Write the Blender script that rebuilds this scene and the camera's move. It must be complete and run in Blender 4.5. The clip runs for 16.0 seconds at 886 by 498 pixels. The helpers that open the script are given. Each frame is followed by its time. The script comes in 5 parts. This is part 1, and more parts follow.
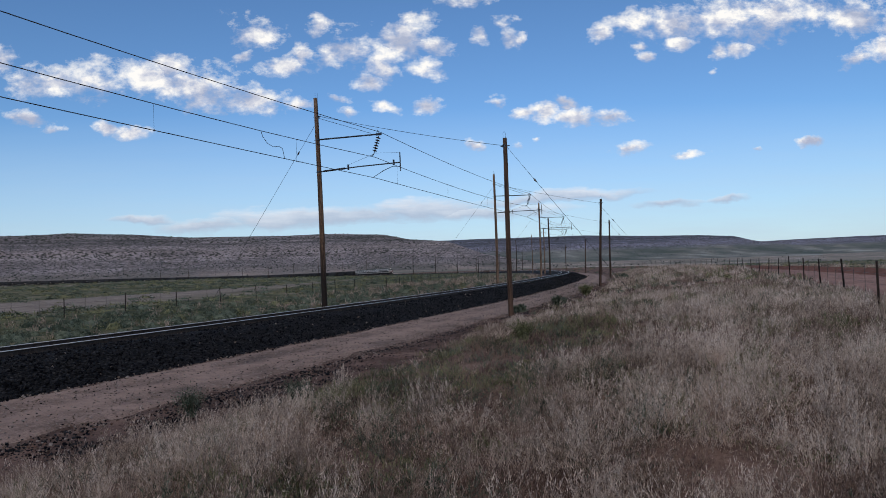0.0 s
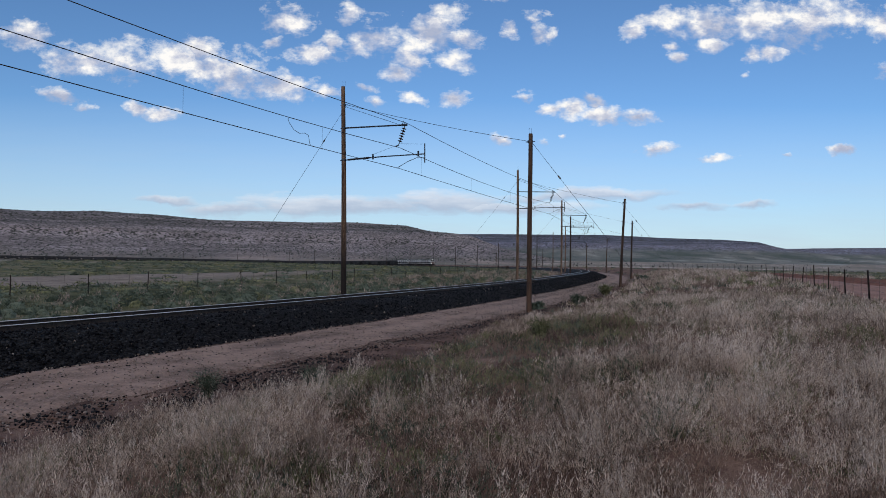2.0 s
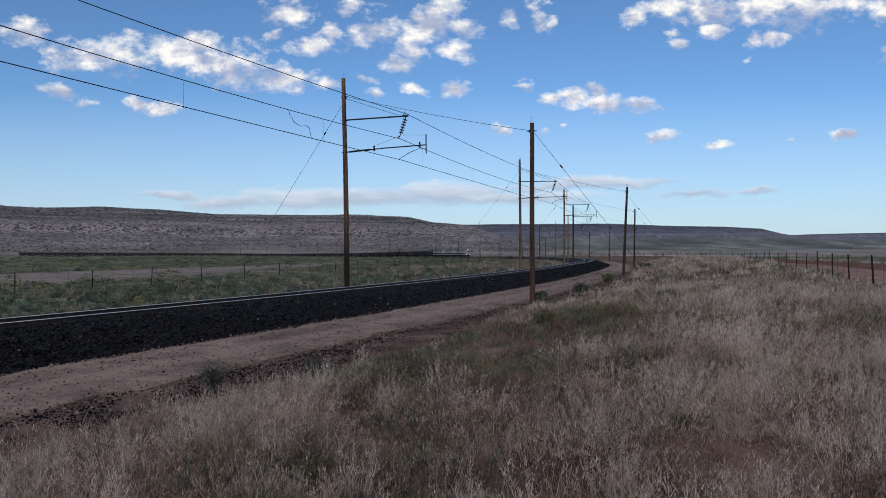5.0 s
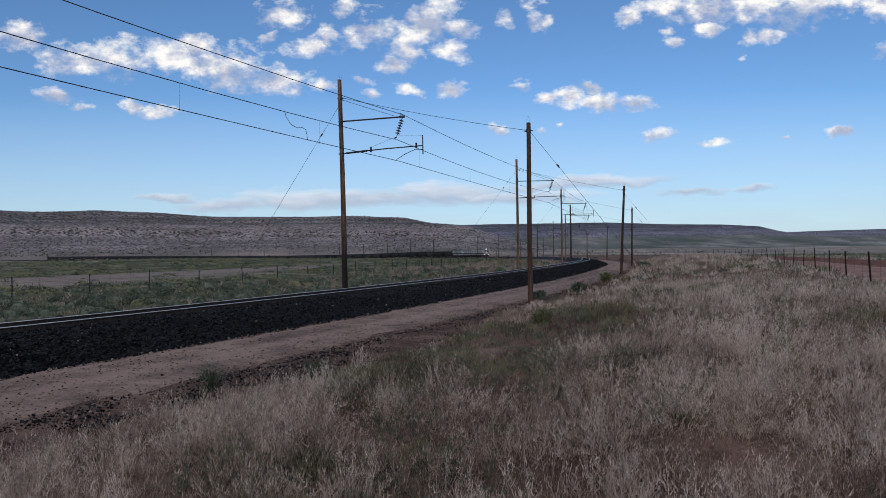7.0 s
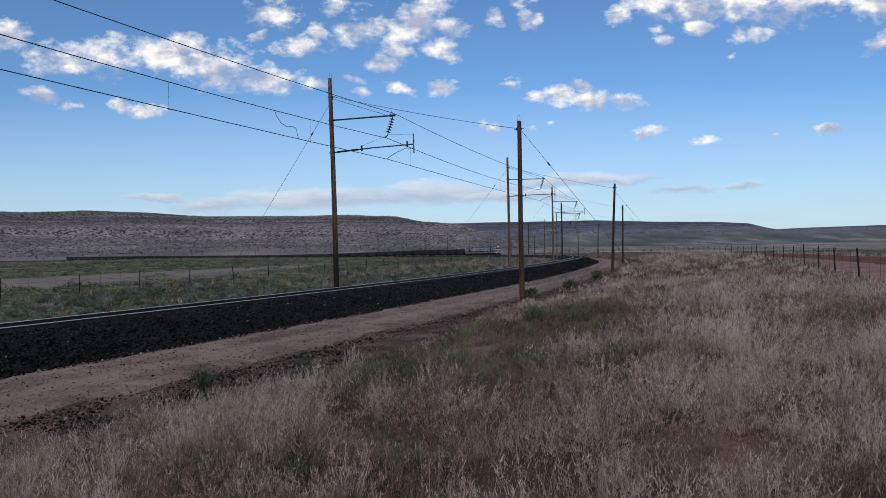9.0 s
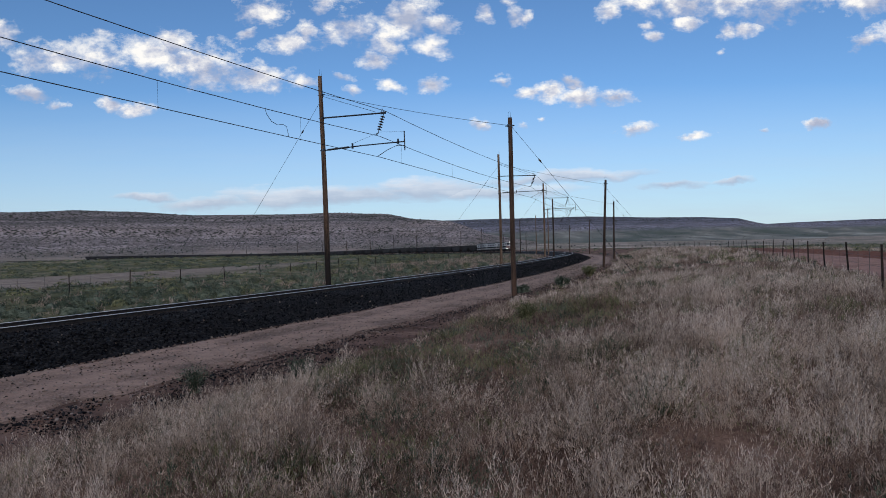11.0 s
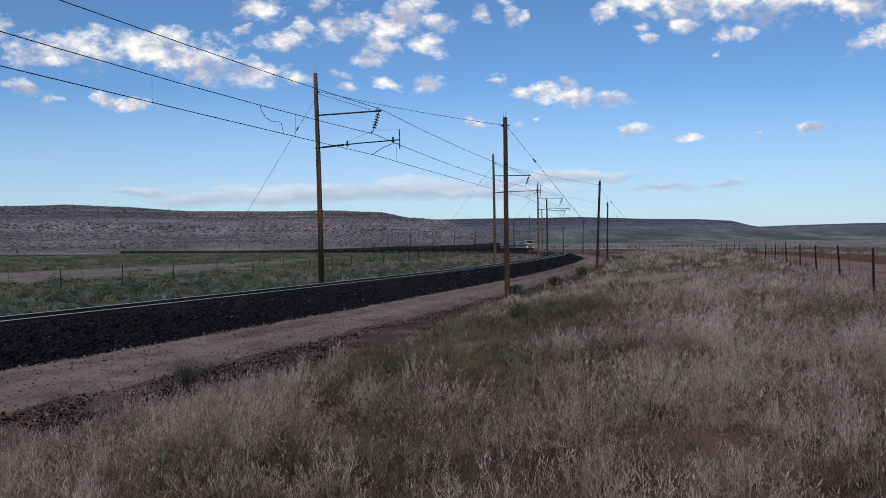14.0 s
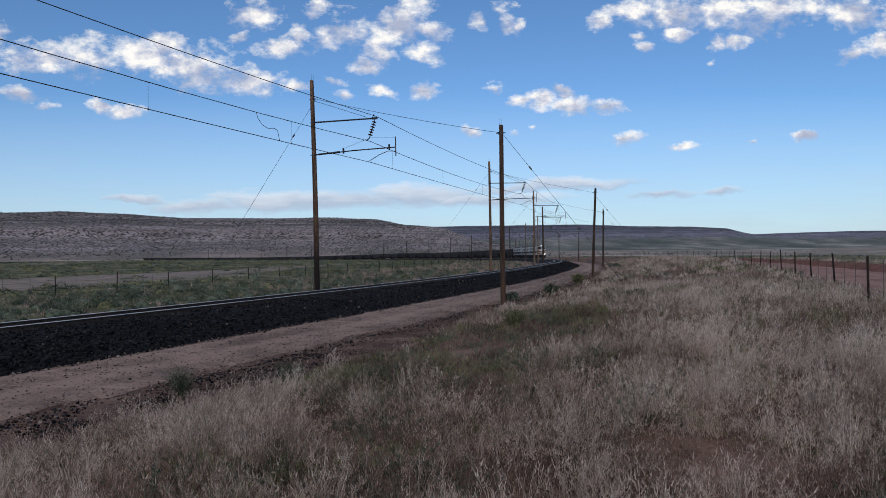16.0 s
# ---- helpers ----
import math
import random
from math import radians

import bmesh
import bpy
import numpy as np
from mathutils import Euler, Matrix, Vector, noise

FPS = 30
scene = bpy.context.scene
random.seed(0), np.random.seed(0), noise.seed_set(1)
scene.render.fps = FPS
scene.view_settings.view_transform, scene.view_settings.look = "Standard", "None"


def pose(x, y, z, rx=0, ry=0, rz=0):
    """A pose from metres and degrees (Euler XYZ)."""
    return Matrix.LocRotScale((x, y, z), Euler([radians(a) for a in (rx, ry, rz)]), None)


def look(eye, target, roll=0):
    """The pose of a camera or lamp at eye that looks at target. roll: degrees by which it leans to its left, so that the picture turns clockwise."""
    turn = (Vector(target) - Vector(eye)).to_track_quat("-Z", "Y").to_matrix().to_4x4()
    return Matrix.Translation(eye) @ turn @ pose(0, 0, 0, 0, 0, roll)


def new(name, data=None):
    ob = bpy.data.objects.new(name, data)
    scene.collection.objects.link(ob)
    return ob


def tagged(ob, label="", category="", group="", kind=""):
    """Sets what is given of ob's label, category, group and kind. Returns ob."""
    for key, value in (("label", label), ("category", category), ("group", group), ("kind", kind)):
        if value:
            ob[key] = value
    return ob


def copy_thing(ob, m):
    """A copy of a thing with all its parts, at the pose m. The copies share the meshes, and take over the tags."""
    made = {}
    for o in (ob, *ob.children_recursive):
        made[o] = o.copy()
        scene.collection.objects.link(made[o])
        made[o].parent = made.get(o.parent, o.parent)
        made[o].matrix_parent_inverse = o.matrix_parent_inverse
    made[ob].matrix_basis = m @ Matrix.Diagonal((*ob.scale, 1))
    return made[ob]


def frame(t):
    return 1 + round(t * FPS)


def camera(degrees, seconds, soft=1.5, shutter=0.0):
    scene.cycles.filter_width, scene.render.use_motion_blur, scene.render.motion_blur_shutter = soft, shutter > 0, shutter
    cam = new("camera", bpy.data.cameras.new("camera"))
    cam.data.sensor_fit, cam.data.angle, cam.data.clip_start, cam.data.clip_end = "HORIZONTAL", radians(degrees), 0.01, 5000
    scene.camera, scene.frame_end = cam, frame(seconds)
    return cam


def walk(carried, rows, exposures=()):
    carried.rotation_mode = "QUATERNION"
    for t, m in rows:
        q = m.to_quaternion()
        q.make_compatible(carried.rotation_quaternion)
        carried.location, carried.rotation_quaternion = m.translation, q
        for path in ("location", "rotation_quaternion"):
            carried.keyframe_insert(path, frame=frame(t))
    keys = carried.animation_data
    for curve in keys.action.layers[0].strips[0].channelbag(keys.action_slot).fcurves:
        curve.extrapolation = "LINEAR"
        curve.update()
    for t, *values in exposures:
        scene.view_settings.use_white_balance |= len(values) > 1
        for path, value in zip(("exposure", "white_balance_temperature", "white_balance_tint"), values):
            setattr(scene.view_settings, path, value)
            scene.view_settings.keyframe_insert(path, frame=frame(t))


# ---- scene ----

EYE = 1.65


def stand(yaw, pitch, roll):
    """The hand-held camera turns about one spot."""
    return pose(0, 0, EYE, 90 + pitch, 0, yaw) @ pose(0, 0, 0, 0, 0, roll)


cam = camera(64, 16.0, soft=.9)
walk(cam, [
    (0, stand(-1.694, 1.030, -1.708)),
    (0.5, stand(-1.234, 1.574, -0.548)),
    (1, stand(-0.813, 1.131, -0.036)),
    (1.5, stand(-0.569, 0.385, 0.492)),
    (2, stand(-0.031, 0.474, 0.853)),
    (2.5, stand(0.233, 0.788, 1.214)),
    (3, stand(0.032, 0.941, 1.163)),
    (3.5, stand(0.034, 0.513, 0.597)),
    (4, stand(0.259, -0.172, 0.105)),
    (6.5, stand(0.041, -0.291, -0.053)),
    (7, stand(0.001, -0.228, -0.499)),
    (7.5, stand(0.003, -0.231, -0.837)),
    (8, stand(-0.082, -0.183, -1.031)),
    (8.5, stand(-0.299, -0.247, -0.934)),
    (9, stand(-0.690, -0.353, -0.790)),
    (11.5, stand(-1.570, -0.602, -1.292)),
    (12, stand(-1.923, -0.448, -1.148)),
    (12.5, stand(-1.988, -0.601, -1.083)),
    (13, stand(-2.015, -0.838, -0.935)),
    (13.5, stand(-1.942, -0.876, -0.811)),
    (14, stand(-1.855, -0.685, -0.557)),
    (14.5, stand(-1.908, -0.392, -0.322)),
    (15, stand(-1.926, -0.236, -0.220)),
    (15.5, stand(-2.060, -0.166, -0.332)),
    (16, stand(-2.191, -0.104, -0.483)),
])

# ---- plan: all runs along one great railway curve ----
CX, CY = -523.665, 257.983      # centre of the curve
RT = 564.4                      # radius of the track's centre line
A0 = -22.655                    # bearing of the first pole from the centre
STEP = math.radians(4.1323)     # bearing from pole to pole
ARC = [-200, -25, 0, 40, 60, 110, 180, 250, 315, 356, 425, 490, 525, 617, 708, 780, 900, 1400]
RAIL = [-.40, -.42, -.52, -.70, -.78, -1.25, -2.0, -2.85, -3.85, -4.6, -5.45, -6.15, -7.0, -8.8, -10.0, -10.4, -10.3, -10.3]
SIDE = [-70, -19, -8, -5, 4, 7.6, 8.2, 9.5, 11, 12.6, 14, 16, 19.4, 22.4, 23.2, 25.2, 33.2, 34.6, 36, 60]
RISE = [-.75, -.58, -.75, -.95, -.74, -.86, -.78, -.78, -.72, -.22, .04, .26, .45, .45, .36, -.02, -.06, .62, .40, .1]
DEPTH = [0, 60, 150, 400, 700, 1200, 5000]
PLAIN = [-1.1, -1.2, -2.3, -4.7, -9.6, -11.5, -14]


def plan(s, a):
    """Plan position: s metres outside the track's centre line, a metres along it from the first pole."""
    w = math.radians(A0) + a / RT
    return CX + (RT + s) * math.cos(w), CY + (RT + s) * math.sin(w)


def rail_z(a):
    return float(np.interp(a, ARC, RAIL))


def smooth(x, lo, hi):
    t = np.clip((x - lo) / (hi - lo), 0, 1)
    return t * t * (3 - 2 * t)


def waves(x, y):
    """Gentle unevenness, about 4 cm."""
    return .016 * (np.sin(x * 1.3 + y * .7) + np.sin(y * 1.9 - x * .5 + 2) + np.sin(x * .41 - y * .33) + .7 * np.sin(x * 3.1 + 2.2 * y))


def ground_z(x, y):
    """Height of the ground, for numbers or arrays."""
    x, y = np.asarray(x, float), np.asarray(y, float)
    dx, dy = x - CX, y - CY
    s = np.hypot(dx, dy) - RT
    w = np.arctan2(dy, dx)
    a = (np.mod(w - math.radians(A0) + 1.2, 2 * math.pi) - 1.2) * RT
    near = np.interp(a, ARC, RAIL) + np.interp(s, SIDE, RISE)
    far = np.interp(np.hypot(x, y), DEPTH, PLAIN)
    k = smooth(np.abs(s), 24, 75)
    rough = smooth(np.abs(s - 5.5), 2.4, 4.5) * smooth(np.hypot(x, y), 4000, 300)
    big = smooth(np.abs(s), 40, 120) * smooth(np.hypot(x, y), 5000, 900)
    return near * (1 - k) + far * k + rough * waves(x, y) * 1.6 + big * .5 * (np.sin(x * .021 + y * .013) + np.sin(y * .031 - x * .017 + 1))


def ground_at(s, a):
    x, y = plan(s, a)
    return x, y, float(ground_z(x, y))


# ---- sky and light ----
world = bpy.data.worlds.new("sky")
scene.world = world
world.use_nodes = True
SUN_EL, SUN_AZ = 26.0, 193.0    # degrees; azimuth clockwise from +y


def sky_nodes():
    nt = world.node_tree
    nt.nodes.clear()
    N = nt.nodes.new
    out, bg = N("ShaderNodeOutputWorld"), N("ShaderNodeBackground")
    sky = N("ShaderNodeTexSky")
    sky.sky_type, sky.sun_disc = "NISHITA", False
    sky.sun_elevation, sky.sun_rotation = radians(SUN_EL), radians(SUN_AZ)
    sky.air_density, sky.dust_density, sky.ozone_density, sky.altitude = 1.0, .35, 2.2, 1500
    tc = N("ShaderNodeTexCoord")
    sep = N("ShaderNodeSeparateXYZ")
    nt.links.new(tc.outputs["Generated"], sep.inputs[0])

    def m(op, a, b=0.0, c=None, clamp=False):
        n = N("ShaderNodeMath")
        n.operation, n.use_clamp = op, clamp
        for i, v in enumerate((a, b, c)):
            if v is None:
                continue
            if isinstance(v, (int, float)):
                n.inputs[i].default_value = v
            else:
                nt.links.new(v, n.inputs[i])
        return n.outputs[0]

    depth = m("MAXIMUM", m("ABSOLUTE", sep.outputs[1]), .05)
    flat = N("ShaderNodeCombineXYZ")
    nt.links.new(m("DIVIDE", sep.outputs[0], depth), flat.inputs[0])
    nt.links.new(m("DIVIDE", sep.outputs[2], depth), flat.inputs[1])
    p = flat.outputs[0]

    def noise_at(scale, detail, rough, shift=(0, 0, 0), stretch=(1, 1.5, 1)):
        mp = N("ShaderNodeMapping")
        mp.inputs["Location"].default_value, mp.inputs["Scale"].default_value = shift, stretch
        nt.links.new(p, mp.inputs[0])
        n = N("ShaderNodeTexNoise")
        n.inputs["Scale"].default_value, n.inputs["Detail"].default_value, n.inputs["Roughness"].default_value = scale, detail, rough
        nt.links.new(mp.outputs[0], n.inputs["Vector"])
        return n

    warp = noise_at(16, 4, .6)
    bent = N("ShaderNodeVectorMath")
    bent.operation = "MULTIPLY_ADD"
    nt.links.new(warp.outputs["Color"], bent.inputs[0])
    bent.inputs[1].default_value, bent.inputs[2].default_value = (.045, .03, 0), (-.0225, -.015, 0)
    add = N("ShaderNodeVectorMath")
    nt.links.new(p, add.inputs[0])
    nt.links.new(bent.outputs[0], add.inputs[1])
    q = add.outputs[0]
    state = {"body": None, "low": None}
    flat_state = {"body": None, "low": None}

    def puff(x, y, rx, ry, turn=0.0, state=state):
        """One cloud: its middle and half sizes as slopes of the line of sight."""
        mp = N("ShaderNodeMapping")
        mp.vector_type = "TEXTURE"
        mp.inputs["Location"].default_value = (x, y, 0)
        mp.inputs["Rotation"].default_value = (0, 0, radians(turn))
        mp.inputs["Scale"].default_value = (rx, ry, 1)
        nt.links.new(q, mp.inputs[0])
        ln = N("ShaderNodeVectorMath")
        ln.operation = "LENGTH"
        nt.links.new(mp.outputs[0], ln.inputs[0])
        v = m("SUBTRACT", 1.0, ln.outputs["Value"])
        w = N("ShaderNodeSeparateXYZ")
        nt.links.new(mp.outputs[0], w.inputs[0])
        # how far below the middle of the nearest cloud
        if state["body"] is None:
            state["body"], state["low"] = v, w.outputs[1]
        else:
            new_is_more = m("GREATER_THAN", v, state["body"])
            mix = N("ShaderNodeMix")
            nt.links.new(new_is_more, mix.inputs[0])
            nt.links.new(state["low"], mix.inputs[2])
            nt.links.new(w.outputs[1], mix.inputs[3])
            state["low"] = mix.outputs[0]
            state["body"] = m("SMOOTH_MAX", state["body"], v, .12)

    puff(-0.598, 0.303, 0.040, 0.0237, 0)
    puff(-0.502, 0.268, 0.060, 0.0301, 0)
    puff(-0.451, 0.265, 0.095, 0.0323, -4)
    puff(-0.383, 0.267, 0.060, 0.0323, 0)
    puff(-0.304, 0.254, 0.110, 0.0366, -10)
    puff(-0.240, 0.238, 0.075, 0.0301, -12)
    puff(-0.343, 0.282, 0.040, 0.0237, -20)
    puff(-0.164, 0.228, 0.022, 0.0129, 0)
    puff(-0.539, 0.221, 0.045, 0.0108, -8)
    puff(-0.507, 0.204, 0.016, 0.0108, 0)
    puff(-0.396, 0.192, 0.032, 0.0118, 0)
    puff(-0.435, 0.200, 0.025, 0.0097, -15)
    puff(-0.227, 0.329, 0.045, 0.0280, -20)
    puff(-0.243, 0.297, 0.020, 0.0097, 0)
    puff(-0.188, 0.281, 0.042, 0.0194, 5)
    puff(-0.160, 0.297, 0.014, 0.0215, 0)
    puff(-0.140, 0.339, 0.022, 0.0194, 0)
    puff(-0.096, 0.304, 0.052, 0.0323, 10)
    puff(-0.048, 0.280, 0.038, 0.0344, 0)
    puff(-0.016, 0.323, 0.050, 0.0366, 0)
    puff(0.023, 0.307, 0.038, 0.0172, -15)
    puff(-0.065, 0.256, 0.030, 0.0151, 0)
    puff(0.015, 0.271, 0.028, 0.0215, 0)
    puff(-0.113, 0.235, 0.022, 0.0097, -10)
    puff(-0.101, 0.217, 0.022, 0.0108, 0)
    puff(-0.045, 0.220, 0.022, 0.0108, -15)
    puff(0.011, 0.222, 0.030, 0.0151, 0)
    puff(0.087, 0.322, 0.014, 0.0215, 0)
    puff(0.119, 0.340, 0.030, 0.0129, 0)
    puff(0.082, 0.372, 0.052, 0.0140, 4)
    puff(0.131, 0.318, 0.025, 0.0194, -30)
    puff(0.147, 0.312, 0.014, 0.0129, 0)
    puff(0.114, 0.225, 0.018, 0.0108, 0)
    puff(0.154, 0.209, 0.026, 0.0118, 0)
    puff(0.182, 0.209, 0.020, 0.0215, -25)
    puff(0.206, 0.224, 0.030, 0.0129, -20)
    puff(0.222, 0.202, 0.036, 0.0129, 0)
    puff(0.273, 0.201, 0.034, 0.0118, 0)
    puff(0.078, 0.167, 0.022, 0.0097, 0)
    puff(0.139, 0.165, 0.010, 0.0075, 0)
    puff(0.164, 0.171, 0.010, 0.0065, 0)
    puff(0.270, 0.321, 0.020, 0.0237, 0)
    puff(0.310, 0.332, 0.040, 0.0258, 0)
    puff(0.366, 0.333, 0.065, 0.0280, 8)
    puff(0.445, 0.336, 0.090, 0.0400, 4)
    puff(0.525, 0.342, 0.100, 0.0390, 6)
    puff(0.318, 0.301, 0.018, 0.0108, 0)
    puff(0.378, 0.300, 0.026, 0.0129, 0)
    puff(0.433, 0.292, 0.022, 0.0194, 0)
    puff(0.457, 0.295, 0.024, 0.0151, 0)
    puff(0.330, 0.286, 0.024, 0.0097, 0)
    puff(0.427, 0.260, 0.012, 0.0086, 0)
    puff(0.640, 0.276, 0.036, 0.0172, 12)
    puff(0.672, 0.290, 0.030, 0.0215, 20)
    puff(0.640, 0.338, 0.060, 0.0300, 4)
    puff(0.705, 0.326, 0.050, 0.0380, 0)
    puff(0.301, 0.153, 0.034, 0.0118, 0)
    puff(0.376, 0.142, 0.034, 0.0086, 0)
    puff(0.482, 0.147, 0.016, 0.0054, 0)
    puff(0.564, 0.155, 0.022, 0.0065, 5)
    # flat lilac banks low over the skyline
    puff(-0.130, 0.068, 0.229, 0.0166, 1, flat_state)
    puff(-0.003, 0.073, 0.130, 0.0176, 1, flat_state)
    puff(0.093, 0.068, 0.120, 0.0124, 0, flat_state)
    puff(-0.305, 0.062, 0.080, 0.0124, 0, flat_state)
    puff(0.197, 0.087, 0.169, 0.0093, 3, flat_state)
    puff(0.352, 0.076, 0.060, 0.0083, 0, flat_state)
    puff(0.436, 0.078, 0.036, 0.0060, 4, flat_state)
    puff(-0.385, 0.069, 0.055, 0.0073, 0, flat_state)
    n1 = noise_at(15, 11, .60)
    n2 = noise_at(15, 11, .60, (-.008, -.020, 0))
    thin = noise_at(60, 6, .65)
    body = m("MAXIMUM", state["body"], -1.0)
    dens = m("ADD", m("MULTIPLY", body, 1.3), m("MULTIPLY_ADD", n1.outputs[0], 3.5, -1.84))
    dens = m("ADD", dens, m("MULTIPLY_ADD", thin.outputs[0], 1.0, -.5))
    cover = m("MULTIPLY", m("MULTIPLY_ADD", dens, .95, -.01, True), 1.0)
    inside = m("MULTIPLY_ADD", body, 4.0, 1.6, True)
    cover = m("MULTIPLY", cover, inside)
    # light from the sun's side, grey undersides
    relief = m("MULTIPLY", m("SUBTRACT", n1.outputs[0], n2.outputs[0]), 3.4)
    tone = m("ADD", m("MULTIPLY_ADD", state["low"], .46, .56), relief)
    tone = m("SUBTRACT", tone, m("MULTIPLY", m("MAXIMUM", m("SUBTRACT", dens, .55), 0.0), .16), None, True)
    height = m("DIVIDE", sep.outputs[2], depth)
    tone = m("SUBTRACT", tone, m("MULTIPLY_ADD", height, -4.5, .50, True), None, True)
    ramp = N("ShaderNodeValToRGB")
    e = ramp.color_ramp.elements
    e[0].position, e[0].color = .10, (.42, .47, .62, 1)
    e[1].position, e[1].color = .85, (1.0, .98, .95, 1)
    mid = e.new(.45)
    mid.color = (.60, .63, .74, 1)
    nt.links.new(tone, ramp.inputs[0])
    # veil of haze and far cloud near the skyline
    veil = noise_at(5, 5, .55, (0, 0, 0), (1, 9, 1))
    low = m("MULTIPLY", m("MULTIPLY_ADD", height, -4.6, 1.0, True), m("MULTIPLY_ADD", veil.outputs[0], .5, .60, True))
    skyc = N("ShaderNodeMix")
    skyc.data_type = "RGBA"
    nt.links.new(m("MULTIPLY", low, .86), skyc.inputs[0])
    gain = N("ShaderNodeVectorMath")
    gain.operation = "MULTIPLY"
    gain.inputs[1].default_value = SKY_GAIN
    nt.links.new(sky.outputs[0], gain.inputs[0])
    nt.links.new(gain.outputs[0], skyc.inputs[6])
    skyc.inputs[7].default_value = (.51, .61, .74, 1)
    bankn = noise_at(7, 7, .6, (0, 0, 0), (1, 6, 1))
    bank = m("MULTIPLY_ADD", m("ADD", flat_state["body"], m("MULTIPLY_ADD", bankn.outputs[0], 1.8, -.85)), 1.5, 0.0, True)
    bank_tone = N("ShaderNodeValToRGB")
    e = bank_tone.color_ramp.elements
    e[0].position, e[0].color = .30, (.42, .47, .60, 1)
    e[1].position, e[1].color = .80, (.86, .86, .90, 1)
    nt.links.new(m("MULTIPLY_ADD", flat_state["low"], .35, m("MULTIPLY", bankn.outputs[0], .9)), bank_tone.inputs[0])
    bmix = N("ShaderNodeMix")
    bmix.data_type = "RGBA"
    nt.links.new(m("MULTIPLY", bank, .72), bmix.inputs[0])
    nt.links.new(skyc.outputs[2], bmix.inputs[6])
    nt.links.new(bank_tone.outputs[0], bmix.inputs[7])
    final = N("ShaderNodeMix")
    final.data_type = "RGBA"
    nt.links.new(cover, final.inputs[0])
    nt.links.new(bmix.outputs[2], final.inputs[6])
    nt.links.new(ramp.outputs[0], final.inputs[7])
    # unseen broken cloud overhead, added so the land gets whiter, brighter skylight
    over = N("ShaderNodeCombineXYZ")
    lift = m("MAXIMUM", m("ADD", sep.outputs[2], .12), .12)
    nt.links.new(m("DIVIDE", sep.outputs[0], lift), over.inputs[0])
    nt.links.new(m("DIVIDE", sep.outputs[1], lift), over.inputs[1])
    roof = N("ShaderNodeTexNoise")
    roof.inputs["Scale"].default_value, roof.inputs["Detail"].default_value, roof.inputs["Roughness"].default_value = 1.7, 8, .55
    nt.links.new(over.outputs[0], roof.inputs["Vector"])
    deck = m("MULTIPLY", m("MULTIPLY_ADD", roof.outputs[0], 6.0, -2.35, True), m("MULTIPLY_ADD", sep.outputs[2], 7.0, -2.8, True))
    deck_tone = N("ShaderNodeValToRGB")
    e = deck_tone.color_ramp.elements
    e[0].position, e[0].color = .40, (.64, .625, .615, 1)
    e[1].position, e[1].color = .75, (.385, .38, .375, 1)
    nt.links.new(roof.outputs[0], deck_tone.inputs[0])
    whole = N("ShaderNodeMix")
    whole.data_type = "RGBA"
    nt.links.new(deck, whole.inputs[0])
    nt.links.new(final.outputs[2], whole.inputs[6])
    nt.links.new(deck_tone.outputs[0], whole.inputs[7])
    nt.links.new(whole.outputs[2], bg.inputs[0])
    bg.inputs[1].default_value = 1.0
    nt.links.new(bg.outputs[0], out.inputs[0])


SKY_GAIN = (.069, .092, .112)
sky_nodes()
sun = new("sun", bpy.data.lights.new("sun", "SUN"))
sun.data.energy, sun.data.angle, sun.data.color = .75, radians(20), (1, .90, .80)
sun.matrix_basis = look((0, 0, 50), (-math.sin(radians(SUN_AZ)) * 50, -math.cos(radians(SUN_AZ)) * 50, 50 - 50 * math.tan(radians(SUN_EL))))
scene.view_settings.exposure = 0.0


